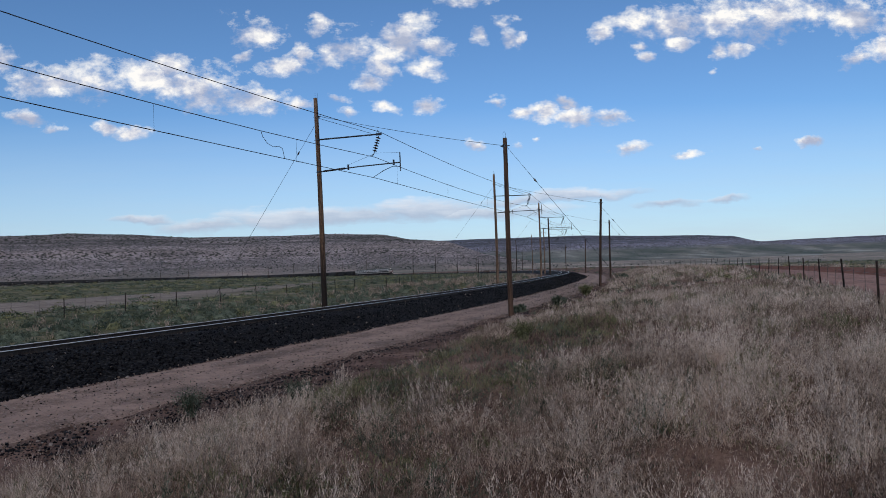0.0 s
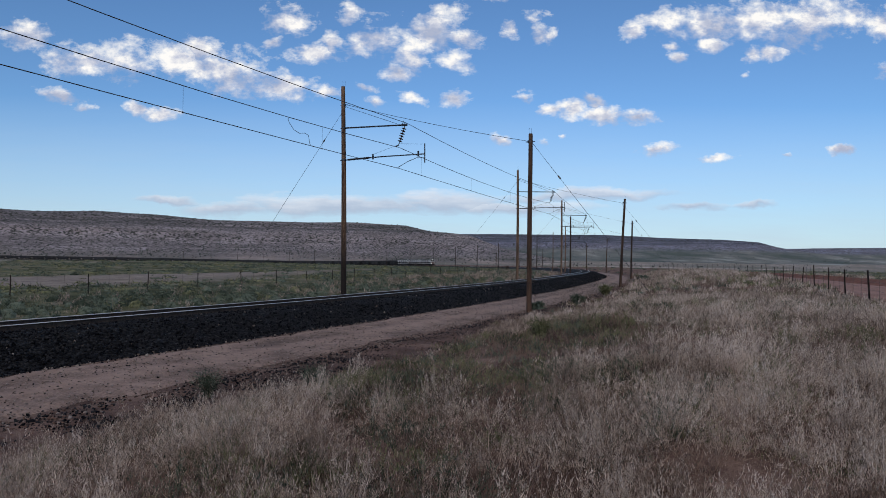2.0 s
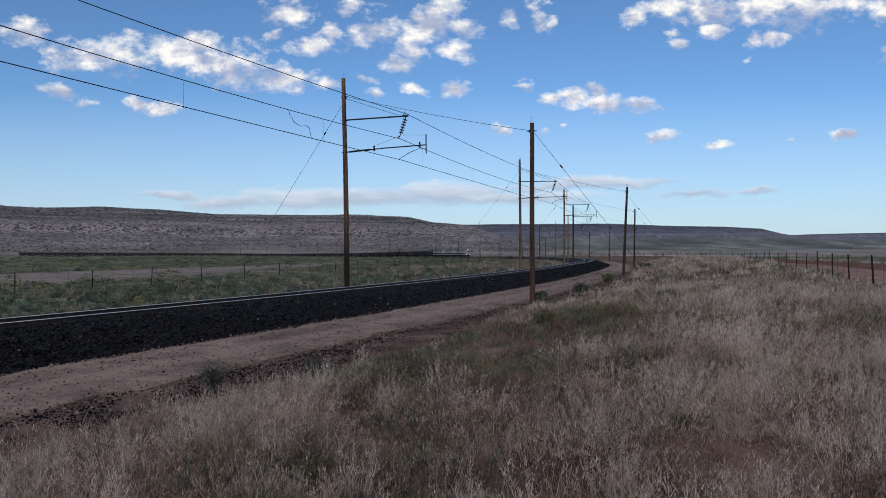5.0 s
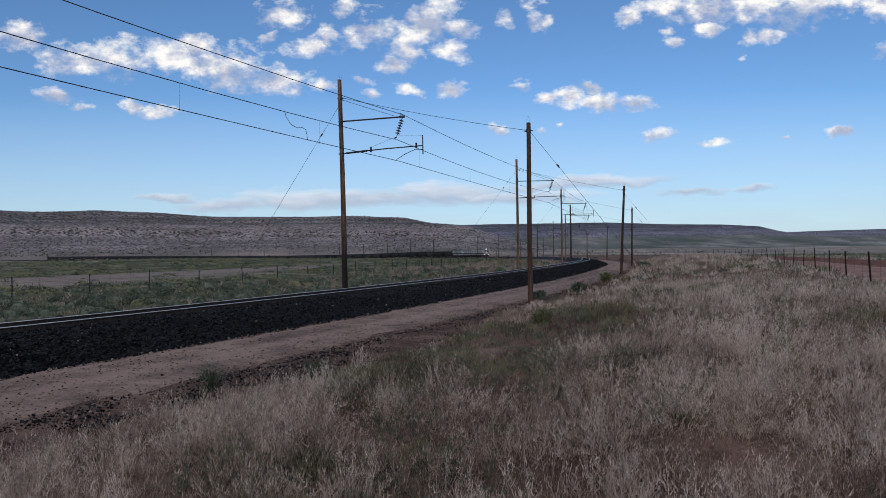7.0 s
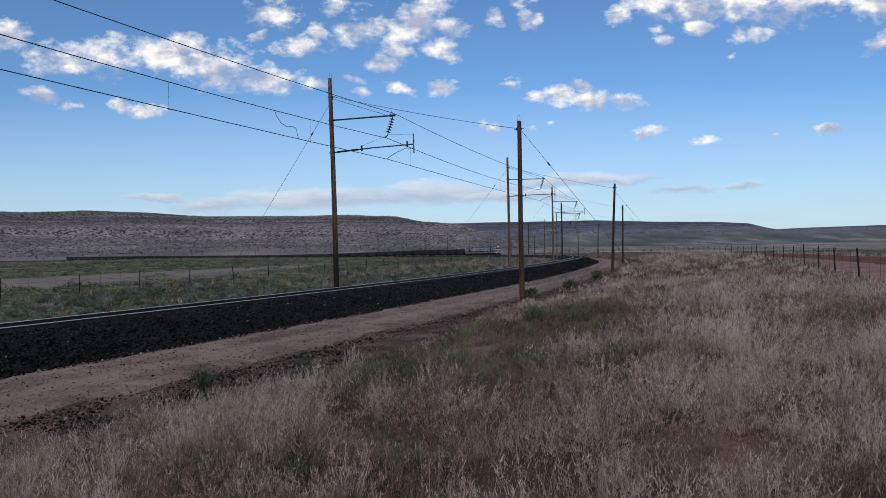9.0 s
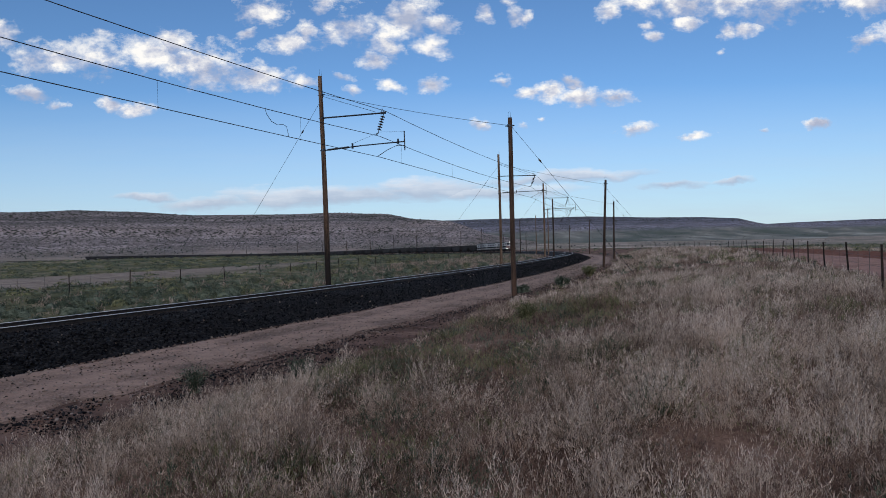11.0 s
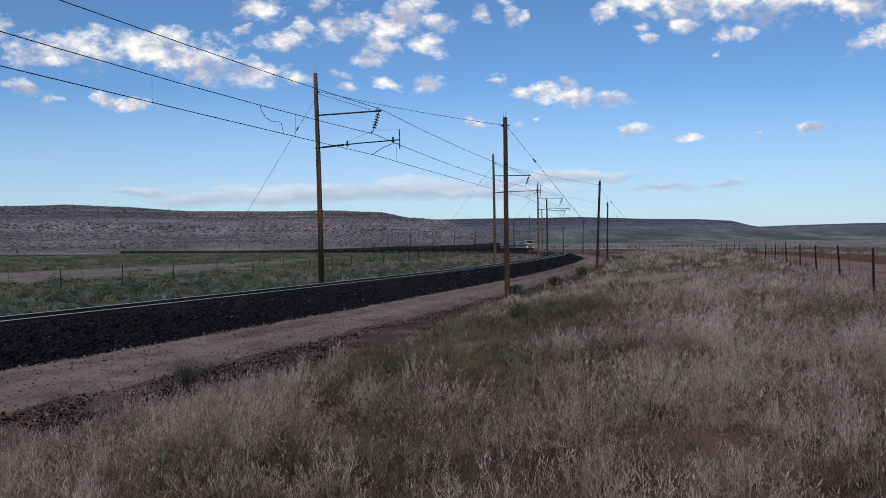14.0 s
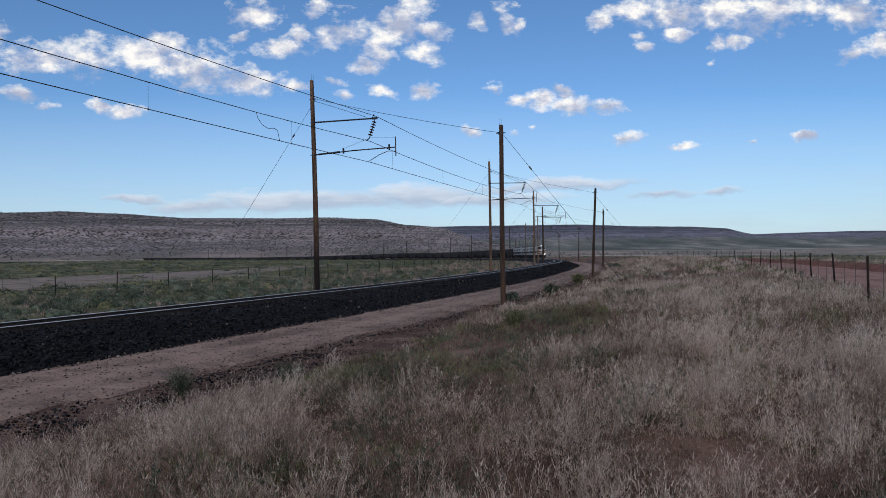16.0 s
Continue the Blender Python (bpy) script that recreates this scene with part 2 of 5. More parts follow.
# ---- materials ----
def mat(name, dark, light, scale=4.0, fine=40.0, bump=.3, rough=.9, metal=0.0, third=None, coords="Object", stretch=(1, 1, 1), island=0.0, through_light=0.0, dist=.02, crisp=.17):
    """Two scales of noise between two or three colours, with relief."""
    mt = bpy.data.materials.new(name)
    mt.use_nodes = True
    nt = mt.node_tree
    N, ln = nt.nodes.new, nt.links.new
    b = nt.nodes["Principled BSDF"]
    tc, mp = N("ShaderNodeTexCoord"), N("ShaderNodeMapping")
    mp.inputs["Scale"].default_value = stretch
    ln(tc.outputs[coords], mp.inputs[0])

    def nz(sc, det, rg=.6):
        n = N("ShaderNodeTexNoise")
        n.inputs["Scale"].default_value, n.inputs["Detail"].default_value, n.inputs["Roughness"].default_value = sc, det, rg
        ln(mp.outputs[0], n.inputs["Vector"])
        return n.outputs[0]

    big, small = nz(scale, 5), nz(fine, 4, .7)
    between = nz(math.sqrt(scale * fine), 5, .65)
    blend = N("ShaderNodeMath")
    blend.operation = "MULTIPLY_ADD"
    ln(between, blend.inputs[0])
    blend.inputs[1].default_value, blend.inputs[2].default_value = .75, -.375
    plus = N("ShaderNodeMath")
    ln(blend.outputs[0], plus.inputs[0])
    ln(big, plus.inputs[1])
    big = plus.outputs[0]
    mixv = N("ShaderNodeMath")
    mixv.operation = "MULTIPLY_ADD"
    ln(small, mixv.inputs[0])
    mixv.inputs[1].default_value = .85
    half = N("ShaderNodeMath")
    half.operation = "MULTIPLY_ADD"
    ln(big, half.inputs[0])
    half.inputs[1].default_value, half.inputs[2].default_value = .9, -.375
    ln(half.outputs[0], mixv.inputs[2])
    value = mixv.outputs[0]
    if island:
        geo, obi = N("ShaderNodeNewGeometry"), N("ShaderNodeObjectInfo")
        add = N("ShaderNodeMath")
        add.operation = "ADD"
        ln(geo.outputs["Random Per Island"], add.inputs[0])
        ln(obi.outputs["Random"], add.inputs[1])
        fr = N("ShaderNodeMath")
        fr.operation = "FRACT"
        ln(add.outputs[0], fr.inputs[0])
        sc = N("ShaderNodeMath")
        sc.operation = "MULTIPLY_ADD"
        ln(fr.outputs[0], sc.inputs[0])
        sc.inputs[1].default_value, sc.inputs[2].default_value = island, -island / 2
        tot = N("ShaderNodeMath")
        tot.operation = "ADD"
        ln(value, tot.inputs[0])
        ln(sc.outputs[0], tot.inputs[1])
        value = tot.outputs[0]
    ramp = N("ShaderNodeValToRGB")
    e = ramp.color_ramp.elements
    e[0].position, e[0].color = .5 - crisp, (*dark, 1)
    e[1].position, e[1].color = .5 + crisp, (*light, 1)
    if third:
        k = e.new(.5)
        k.color = (*third, 1)
    ln(value, ramp.inputs[0])
    ln(ramp.outputs[0], b.inputs["Base Color"])
    b.inputs["Roughness"].default_value, b.inputs["Metallic"].default_value = rough, metal
    b.inputs["Specular IOR Level"].default_value = .3
    if bump:
        bp = N("ShaderNodeBump")
        bp.inputs["Strength"].default_value, bp.inputs["Distance"].default_value = bump, dist
        ln(small, bp.inputs["Height"])
        ln(bp.outputs[0], b.inputs["Normal"])
    if through_light:
        tr, mx = N("ShaderNodeBsdfTranslucent"), N("ShaderNodeMixShader")
        ln(ramp.outputs[0], tr.inputs[0])
        mx.inputs[0].default_value = through_light
        ln(b.outputs[0], mx.inputs[1])
        ln(tr.outputs[0], mx.inputs[2])
        ln(mx.outputs[0], nt.nodes["Material Output"].inputs[0])
    return mt


def glow(name, colour, strength):
    mt = bpy.data.materials.new(name)
    mt.use_nodes = True
    b = mt.node_tree.nodes["Principled BSDF"]
    b.inputs["Base Color"].default_value = (*colour, 1)
    b.inputs["Emission Color"].default_value = (*colour, 1)
    b.inputs["Emission Strength"].default_value = strength
    return mt


M_BALLAST = mat("ballast", (.008, .008, .010), (.042, .040, .043), 3, 16, 1.0, .95, dist=.06)
def cell_stones(mt, scale):
    """Loose stones as cells: each with its own tone and a domed relief."""
    nt = mt.node_tree
    N, ln = nt.nodes.new, nt.links.new
    b = nt.nodes["Principled BSDF"]
    tc, v, r, bp = N("ShaderNodeTexCoord"), N("ShaderNodeTexVoronoi"), N("ShaderNodeValToRGB"), N("ShaderNodeBump")
    v.inputs["Scale"].default_value = scale
    ln(tc.outputs["Object"], v.inputs["Vector"])
    sep = N("ShaderNodeSeparateColor")
    ln(v.outputs["Color"], sep.inputs[0])
    e = r.color_ramp.elements
    e[0].position, e[0].color = .1, (.005, .005, .007, 1)
    e[1].position, e[1].color = 1, (.060, .057, .060, 1)
    e.new(.6).color = (.012, .012, .014, 1)
    e.new(.88).color = (.029, .028, .031, 1)
    ln(sep.outputs[0], r.inputs[0])
    ln(r.outputs[0], b.inputs["Base Color"])
    inv = N("ShaderNodeMath")
    inv.operation = "MULTIPLY"
    inv.inputs[1].default_value = -1
    ln(v.outputs["Distance"], inv.inputs[0])
    bp.inputs["Strength"].default_value, bp.inputs["Distance"].default_value = 1, .07
    ln(inv.outputs[0], bp.inputs["Height"])
    ln(bp.outputs[0], b.inputs["Normal"])
    b.inputs["Roughness"].default_value = .75


cell_stones(M_BALLAST, 15)
M_STONE = mat("ballast_stone", (.004, .004, .006), (.034, .033, .036), 6, 30, .4, .9, island=.7)
for stone in (M_BALLAST, M_STONE):
    stone.node_tree.nodes["Principled BSDF"].inputs["Specular IOR Level"].default_value = .08
M_STONE_PALE = mat("pale_stone", (.16, .12, .10), (.36, .29, .25), 6, 30, .4, .9, island=.7)
M_ROAD = mat("road_dirt", (.115, .078, .066), (.37, .258, .216), .55, 18, .9, .95, third=(.24, .164, .137), crisp=.22)
def wheel_tracks(mt, rings):
    """Two paler worn tracks along the railway curve."""
    nt = mt.node_tree
    N, ln = nt.nodes.new, nt.links.new
    b = nt.nodes["Principled BSDF"]
    old = b.inputs["Base Color"].links[0].from_socket
    geo, sub, ln2, nz = N("ShaderNodeNewGeometry"), N("ShaderNodeVectorMath"), N("ShaderNodeVectorMath"), N("ShaderNodeTexNoise")
    sub.operation, ln2.operation = "MULTIPLY_ADD", "LENGTH"
    sub.inputs[1].default_value, sub.inputs[2].default_value = (1, 1, 0), (-CX, -CY, 0)
    ln(geo.outputs["Position"], sub.inputs[0])
    ln(sub.outputs[0], ln2.inputs[0])
    nz.inputs["Scale"].default_value = .8
    ln(geo.outputs["Position"], nz.inputs["Vector"])
    total = None
    for s in rings:
        a = N("ShaderNodeMath")
        a.operation = "SUBTRACT"
        ln(ln2.outputs["Value"], a.inputs[0])
        a.inputs[1].default_value = RT + s
        w = N("ShaderNodeMath")
        w.operation = "MULTIPLY_ADD"
        ln(nz.outputs[0], w.inputs[0])
        w.inputs[1].default_value = .7
        ln(a.outputs[0], w.inputs[2])
        c = N("ShaderNodeMath")
        c.operation = "ABSOLUTE"
        ln(w.outputs[0], c.inputs[0])
        k = N("ShaderNodeMapRange")
        ln(c.outputs[0], k.inputs[0])
        k.inputs[1].default_value, k.inputs[2].default_value, k.inputs[3].default_value, k.inputs[4].default_value = .12, .55, .55, 0
        if total is None:
            total = k.outputs[0]
        else:
            add = N("ShaderNodeMath")
            ln(total, add.inputs[0])
            ln(k.outputs[0], add.inputs[1])
            total = add.outputs[0]
    mx = N("ShaderNodeMix")
    mx.data_type = "RGBA"
    ln(total, mx.inputs[0])
    ln(old, mx.inputs[6])
    mx.inputs[7].default_value = (.38, .262, .217, 1)
    ln(mx.outputs[2], b.inputs["Base Color"])


wheel_tracks(M_ROAD, (4.6, 6.3))
M_REDROAD = mat("red_dirt", (.20, .108, .086), (.36, .208, .170), .5, 14, .5, .95, third=(.28, .157, .126))
M_RAIL = mat("rail_side", (.035, .025, .021), (.085, .060, .048), 6, 40, .2, .85, .1)
M_RAILTOP = mat("rail_head", (.55, .53, .51), (.72, .70, .67), 2, 30, .05, .4, .45)
M_TIE = mat("weathered_tie", (.05, .045, .042), (.13, .12, .11), 5, 60, .3, .9, island=.3)
M_POLE = mat("pole_wood", (.045, .026, .017), (.30, .185, .120), 1.2, 26, .6, .85, third=(.155, .092, .058), stretch=(4, 4, .35), island=.15)
M_TAR = mat("creosote_wood", (.014, .009, .007), (.066, .038, .026), 1.2, 26, .5, .7, stretch=(4, 4, .35), island=.2)
M_BUTT = mat("pole_wood_tarred_butt", (.050, .028, .018), (.33, .195, .122), 1.2, 26, .6, .85, third=(.175, .100, .062), stretch=(4, 4, .35), island=.15)


def butt_stain(mt, low, high, colour):
    """Creosote soaked up the butt of a post, with a ragged upper edge."""
    nt = mt.node_tree
    N, ln = nt.nodes.new, nt.links.new
    b = nt.nodes["Principled BSDF"]
    old = b.inputs["Base Color"].links[0].from_socket
    tc, xyz, nz, mp, add, k, mx = N("ShaderNodeTexCoord"), N("ShaderNodeSeparateXYZ"), N("ShaderNodeTexNoise"), N("ShaderNodeMapping"), N("ShaderNodeMath"), N("ShaderNodeMapRange"), N("ShaderNodeMix")
    mp.inputs["Scale"].default_value = (9, 9, .9)
    ln(tc.outputs["Object"], mp.inputs[0])
    ln(mp.outputs[0], nz.inputs["Vector"])
    nz.inputs["Scale"].default_value, nz.inputs["Detail"].default_value = 1.5, 5
    ln(tc.outputs["Object"], xyz.inputs[0])
    add.operation = "MULTIPLY_ADD"
    ln(nz.outputs[0], add.inputs[0])
    add.inputs[1].default_value = 3.2
    ln(xyz.outputs[2], add.inputs[2])
    ln(add.outputs[0], k.inputs[0])
    k.inputs[1].default_value, k.inputs[2].default_value, k.inputs[3].default_value, k.inputs[4].default_value = low + 1.6, high + 1.6, 1, 0
    mx.data_type = "RGBA"
    ln(k.outputs[0], mx.inputs[0])
    ln(old, mx.inputs[6])
    mx.inputs[7].default_value = (*colour, 1)
    ln(mx.outputs[2], b.inputs["Base Color"])


butt_stain(M_BUTT, 1.6, 3.4, (.022, .014, .011))
M_STEEL = mat("dark_steel", (.030, .034, .042), (.085, .092, .105), 5, 50, .1, .5, .7)
M_INSUL = mat("brown_porcelain", (.020, .014, .014), (.050, .032, .030), 8, 60, .05, .25)
M_WIRE = mat("wire", (.018, .020, .026), (.05, .052, .06), 5, 50, .0, .5, .6)
M_POST = mat("fence_post", (.012, .008, .007), (.045, .028, .022), 3, 40, .3, .85, .1, island=.3)
M_BARB = mat("fence_wire", (.06, .055, .05), (.16, .14, .13), 3, 40, 0, .6, .7)


def ground_material():
    """Dry soil and litter, with rings of other soil along the railway."""
    mt = bpy.data.materials.new("desert_ground")
    mt.use_nodes = True
    nt = mt.node_tree
    N, ln = nt.nodes.new, nt.links.new
    b = nt.nodes["Principled BSDF"]
    b.inputs["Roughness"].default_value, b.inputs["Specular IOR Level"].default_value = .95, .15
    geo = N("ShaderNodeNewGeometry")
    pos = geo.outputs["Position"]

    def m(op, a, c=0.0, d=None, clamp=False):
        n = N("ShaderNodeMath")
        n.operation, n.use_clamp = op, clamp
        for i, v in enumerate((a, c, d)):
            if v is None:
                continue
            if isinstance(v, (int, float)):
                n.inputs[i].default_value = v
            else:
                ln(v, n.inputs[i])
        return n.outputs[0]

    def nz(sc, det=5, rg=.6, stretch=None):
        n = N("ShaderNodeTexNoise")
        n.inputs["Scale"].default_value, n.inputs["Detail"].default_value, n.inputs["Roughness"].default_value = sc, det, rg
        if stretch:
            mp = N("ShaderNodeMapping")
            mp.inputs["Scale"].default_value = stretch
            ln(pos, mp.inputs[0])
            ln(mp.outputs[0], n.inputs["Vector"])
        else:
            ln(pos, n.inputs["Vector"])
        return n.outputs[0]

    def ramp(v, *stops):
        r = N("ShaderNodeValToRGB")
        e = r.color_ramp.elements
        e[0].position, e[0].color = stops[0][0], (*stops[0][1], 1)
        e[1].position, e[1].color = stops[-1][0], (*stops[-1][1], 1)
        for q, c in stops[1:-1]:
            e.new(q).color = (*c, 1)
        ln(v, r.inputs[0])
        return r.outputs[0]

    def mix(f, a, c):
        n = N("ShaderNodeMix")
        n.data_type = "RGBA"
        ln(f, n.inputs[0])
        ln(a, n.inputs[6])
        ln(c, n.inputs[7])
        return n.outputs[2]

    xyz = N("ShaderNodeSeparateXYZ")
    ln(pos, xyz.inputs[0])
    dx, dy = m("ADD", xyz.outputs[0], -CX), m("ADD", xyz.outputs[1], -CY)
    r = m("SQRT", m("ADD", m("MULTIPLY", dx, dx), m("MULTIPLY", dy, dy)))
    mid, big, fine = nz(.6, 6), nz(.035, 5), nz(14, 5, .7)
    s = m("ADD", m("ADD", r, -RT), m("MULTIPLY_ADD", mid, 2.4, -1.2))

    def band(lo, hi, soft):
        return m("MULTIPLY", m("DIVIDE", m("SUBTRACT", s, lo), soft, None, True), m("DIVIDE", m("SUBTRACT", hi, s), soft, None, True))

    grain = m("ADD", m("MULTIPLY_ADD", mid, .7, -.25), m("MULTIPLY", m("ADD", fine, nz(45, 3, .7)), .40))
    litter = ramp(grain, (.34, (.060, .038, .031)), (.5, (.150, .090, .071)), (.66, (.31, .200, .158)))
    bank = ramp(grain, (.36, (.050, .030, .024)), (.5, (.105, .063, .052)), (.64, (.23, .145, .118)))
    sage = ramp(m("ADD", m("MULTIPLY", big, .45), m("MULTIPLY", nz(.22, 6, .7), .6)), (.42, (.036, .042, .020)), (.49, (.082, .086, .042)), (.55, (.155, .143, .085)), (.63, (.29, .240, .182)))
    bare = ramp(grain, (.34, (.17, .135, .116)), (.5, (.26, .21, .183)), (.66, (.36, .30, .265)))
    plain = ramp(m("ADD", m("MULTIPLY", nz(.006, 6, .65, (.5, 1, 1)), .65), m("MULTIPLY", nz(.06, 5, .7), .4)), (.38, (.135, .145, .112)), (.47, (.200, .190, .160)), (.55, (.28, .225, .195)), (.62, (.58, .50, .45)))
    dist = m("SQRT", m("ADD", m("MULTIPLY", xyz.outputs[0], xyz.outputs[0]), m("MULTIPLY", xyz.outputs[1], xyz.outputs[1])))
    col = mix(m("DIVIDE", m("SUBTRACT", s, 20.0), 18.0, None, True), litter, sage)
    col = mix(m("DIVIDE", m("SUBTRACT", 10.6, s), 1.2, None, True), col, bank)
    col = mix(m("DIVIDE", m("SUBTRACT", -4.5, s), 3.0, None, True), col, sage)
    col = mix(band(23.4, 35.6, .8), col, ramp(grain, (.30, (.11, .046, .034)), (.72, (.25, .115, .085))))
    worn = ramp(grain, (.30, (.11, .074, .062)), (.5, (.22, .150, .124)), (.70, (.34, .238, .197)))
    col = mix(m("MULTIPLY", band(3.0, 8.6, .9), m("MULTIPLY_ADD", nz(1.7, 5, .7), 5.0, -2.1, True)), col, worn)
    patch = m("MULTIPLY", band(-60.0, -24.0, 5.0), m("DIVIDE", m("SUBTRACT", -15.0, xyz.outputs[0]), 14.0, None, True))
    col = mix(m("MULTIPLY", patch, m("MULTIPLY_ADD", nz(.15), 2.2, -.05, True)), col, bare)
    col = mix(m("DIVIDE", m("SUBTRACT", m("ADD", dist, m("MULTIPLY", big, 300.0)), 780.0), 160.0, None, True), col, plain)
    ln(col, b.inputs["Base Color"])
    bp = N("ShaderNodeBump")
    bp.inputs["Strength"].default_value, bp.inputs["Distance"].default_value = .7, .05
    ln(grain, bp.inputs["Height"])
    ln(bp.outputs[0], b.inputs["Normal"])
    return mt


def mesa_material(name, haze_tint, foot_z, rim_z, foot_tint):
    """Bedded rock with rubble slopes: pale beds by height, scrub in patches; the tints put distance haze into its
    colours.
    """
    mt = bpy.data.materials.new(name)
    mt.use_nodes = True
    nt = mt.node_tree
    N, ln = nt.nodes.new, nt.links.new
    b = nt.nodes["Principled BSDF"]
    b.inputs["Roughness"].default_value, b.inputs["Specular IOR Level"].default_value = 1.0, .1
    geo = N("ShaderNodeNewGeometry")

    def nz(sc, det, stretch, rg=.65):
        mp = N("ShaderNodeMapping")
        mp.inputs["Scale"].default_value = stretch
        ln(geo.outputs["Position"], mp.inputs[0])
        n = N("ShaderNodeTexNoise")
        n.inputs["Scale"].default_value, n.inputs["Detail"].default_value, n.inputs["Roughness"].default_value = sc, det, rg
        ln(mp.outputs[0], n.inputs["Vector"])
        return n.outputs[0]

    beds, patch, rub = nz(.11, 4, (.03, .03, 1.3)), nz(.010, 6, (1, 1, 2.5)), nz(.055, 7, (1, 1, 1), .85)
    add = N("ShaderNodeMath")
    add.operation = "MULTIPLY_ADD"
    ln(beds, add.inputs[0])
    add.inputs[1].default_value = .36
    mul = N("ShaderNodeMath")
    mul.operation = "MULTIPLY_ADD"
    ln(patch, mul.inputs[0])
    mul.inputs[1].default_value = .28
    mu2 = N("ShaderNodeMath")
    mu2.operation = "MULTIPLY"
    ln(rub, mu2.inputs[0])
    mu2.inputs[1].default_value = .56
    ln(mu2.outputs[0], mul.inputs[2])
    ln(mul.outputs[0], add.inputs[2])
    r = N("ShaderNodeValToRGB")
    e = r.color_ramp.elements
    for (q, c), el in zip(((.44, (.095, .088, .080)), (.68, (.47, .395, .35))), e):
        el.position, el.color = q, (*[u * v for u, v in zip(c, haze_tint)], 1)
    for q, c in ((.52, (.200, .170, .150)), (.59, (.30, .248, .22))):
        e.new(q).color = (*[u * v for u, v in zip(c, haze_tint)], 1)
    ln(add.outputs[0], r.inputs[0])
    # beds by height: dark rim rock over a pale bench
    def bed(colour, stops, below, wobble):
        lvl, wob, rr, mm, up = N("ShaderNodeSeparateXYZ"), N("ShaderNodeMath"), N("ShaderNodeValToRGB"), N("ShaderNodeMix"), N("ShaderNodeMapRange")
        ln(geo.outputs["Position"], lvl.inputs[0])
        wob.operation = "MULTIPLY_ADD"
        ln(nz(.006, 5, (1, 1, 1)), wob.inputs[0])
        wob.inputs[1].default_value = wobble
        ln(lvl.outputs[2], wob.inputs[2])
        ln(wob.outputs[0], up.inputs[0])
        up.inputs[1].default_value, up.inputs[2].default_value = rim_z - 60 + wobble / 2, rim_z + 40 + wobble / 2
        el = rr.color_ramp.elements
        el[0].position, el[0].color = stops[0][0], (stops[0][1],) * 3 + (1,)
        el[1].position, el[1].color = stops[-1][0], (stops[-1][1],) * 3 + (1,)
        for q, v in stops[1:-1]:
            el.new(q).color = (v, v, v, 1)
        ln(up.outputs[0], rr.inputs[0])
        mm.data_type = "RGBA"
        ln(rr.outputs[0], mm.inputs[0])
        ln(below, mm.inputs[6])
        mm.inputs[7].default_value = (*[u * v for u, v in zip(colour, haze_tint)], 1)
        return mm.outputs[2]

    rock = bed((.105, .098, .092), ((.56, 0), (.61, .75), (.66, .15), (.71, .80), (.78, .3), (.84, .65)), r.outputs[0], 16)
    rock = bed((.40, .315, .265), ((.36, 0), (.39, .65), (.41, .1), (.47, .45), (.50, 0)), rock, 12)
    # dark scrub on the slopes
    dots, dr, dm = nz(.17, 3, (1, 1, 1.4), .6), N("ShaderNodeMapRange"), N("ShaderNodeMix")
    ln(dots, dr.inputs[0])
    dr.inputs[1].default_value, dr.inputs[2].default_value = .50, .57
    dm.data_type = "RGBA"
    ln(dr.outputs[0], dm.inputs[0])
    ln(rock, dm.inputs[6])
    dm.inputs[7].default_value = (.050, .054, .045, 1)
    # scrubby flats at the foot
    xyz, low, foot, mx = N("ShaderNodeSeparateXYZ"), N("ShaderNodeMapRange"), N("ShaderNodeValToRGB"), N("ShaderNodeMix")
    ln(geo.outputs["Position"], xyz.inputs[0])
    ln(xyz.outputs[2], low.inputs[0])
    low.inputs[1].default_value, low.inputs[2].default_value, low.inputs[3].default_value, low.inputs[4].default_value = foot_z - 9, foot_z + 9, 1, 0
    f = foot.color_ramp.elements
    f[0].position, f[1].position = .40, .68
    f.new(.50)
    f.new(.58)
    for el, c in zip(f, ((.150, .150, .128), (.225, .205, .180), (.33, .275, .240), (.56, .48, .42))):
        el.color = (*[u * v for u, v in zip(c, foot_tint)], 1)
    ln(nz(.0045, 6, (1, .5, 2)), foot.inputs[0])
    mx.data_type = "RGBA"
    ln(low.outputs[0], mx.inputs[0])
    ln(dm.outputs[2], mx.inputs[6])
    ln(foot.outputs[0], mx.inputs[7])
    ln(mx.outputs[2], b.inputs["Base Color"])
    bp = N("ShaderNodeBump")
    bp.inputs["Strength"].default_value, bp.inputs["Distance"].default_value = .8, 4.0
    ln(rub, bp.inputs["Height"])
    ln(bp.outputs[0], b.inputs["Normal"])
    return mt


M_GROUND = ground_material()
# bluish distance haze is multiplied into the rock colours, strongest on the far rock
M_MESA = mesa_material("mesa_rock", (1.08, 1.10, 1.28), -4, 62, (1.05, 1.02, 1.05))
M_MESA_HAZED = mesa_material("hazed_far_mesa_rock", (.78, .92, 1.36), 36, 68, (.72, .86, .92))


# ---- mesh helpers ----
def mesh_from(name, verts, faces, material, flat=True, mats=None):
    me = bpy.data.meshes.new(name)
    me.from_pydata([tuple(v) for v in verts], [], [tuple(f) for f in faces])
    for mm in (mats or [material]):
        me.materials.append(mm)
    if not flat:
        me.polygons.foreach_set("use_smooth", [True] * len(me.polygons))
    me.update()
    return me


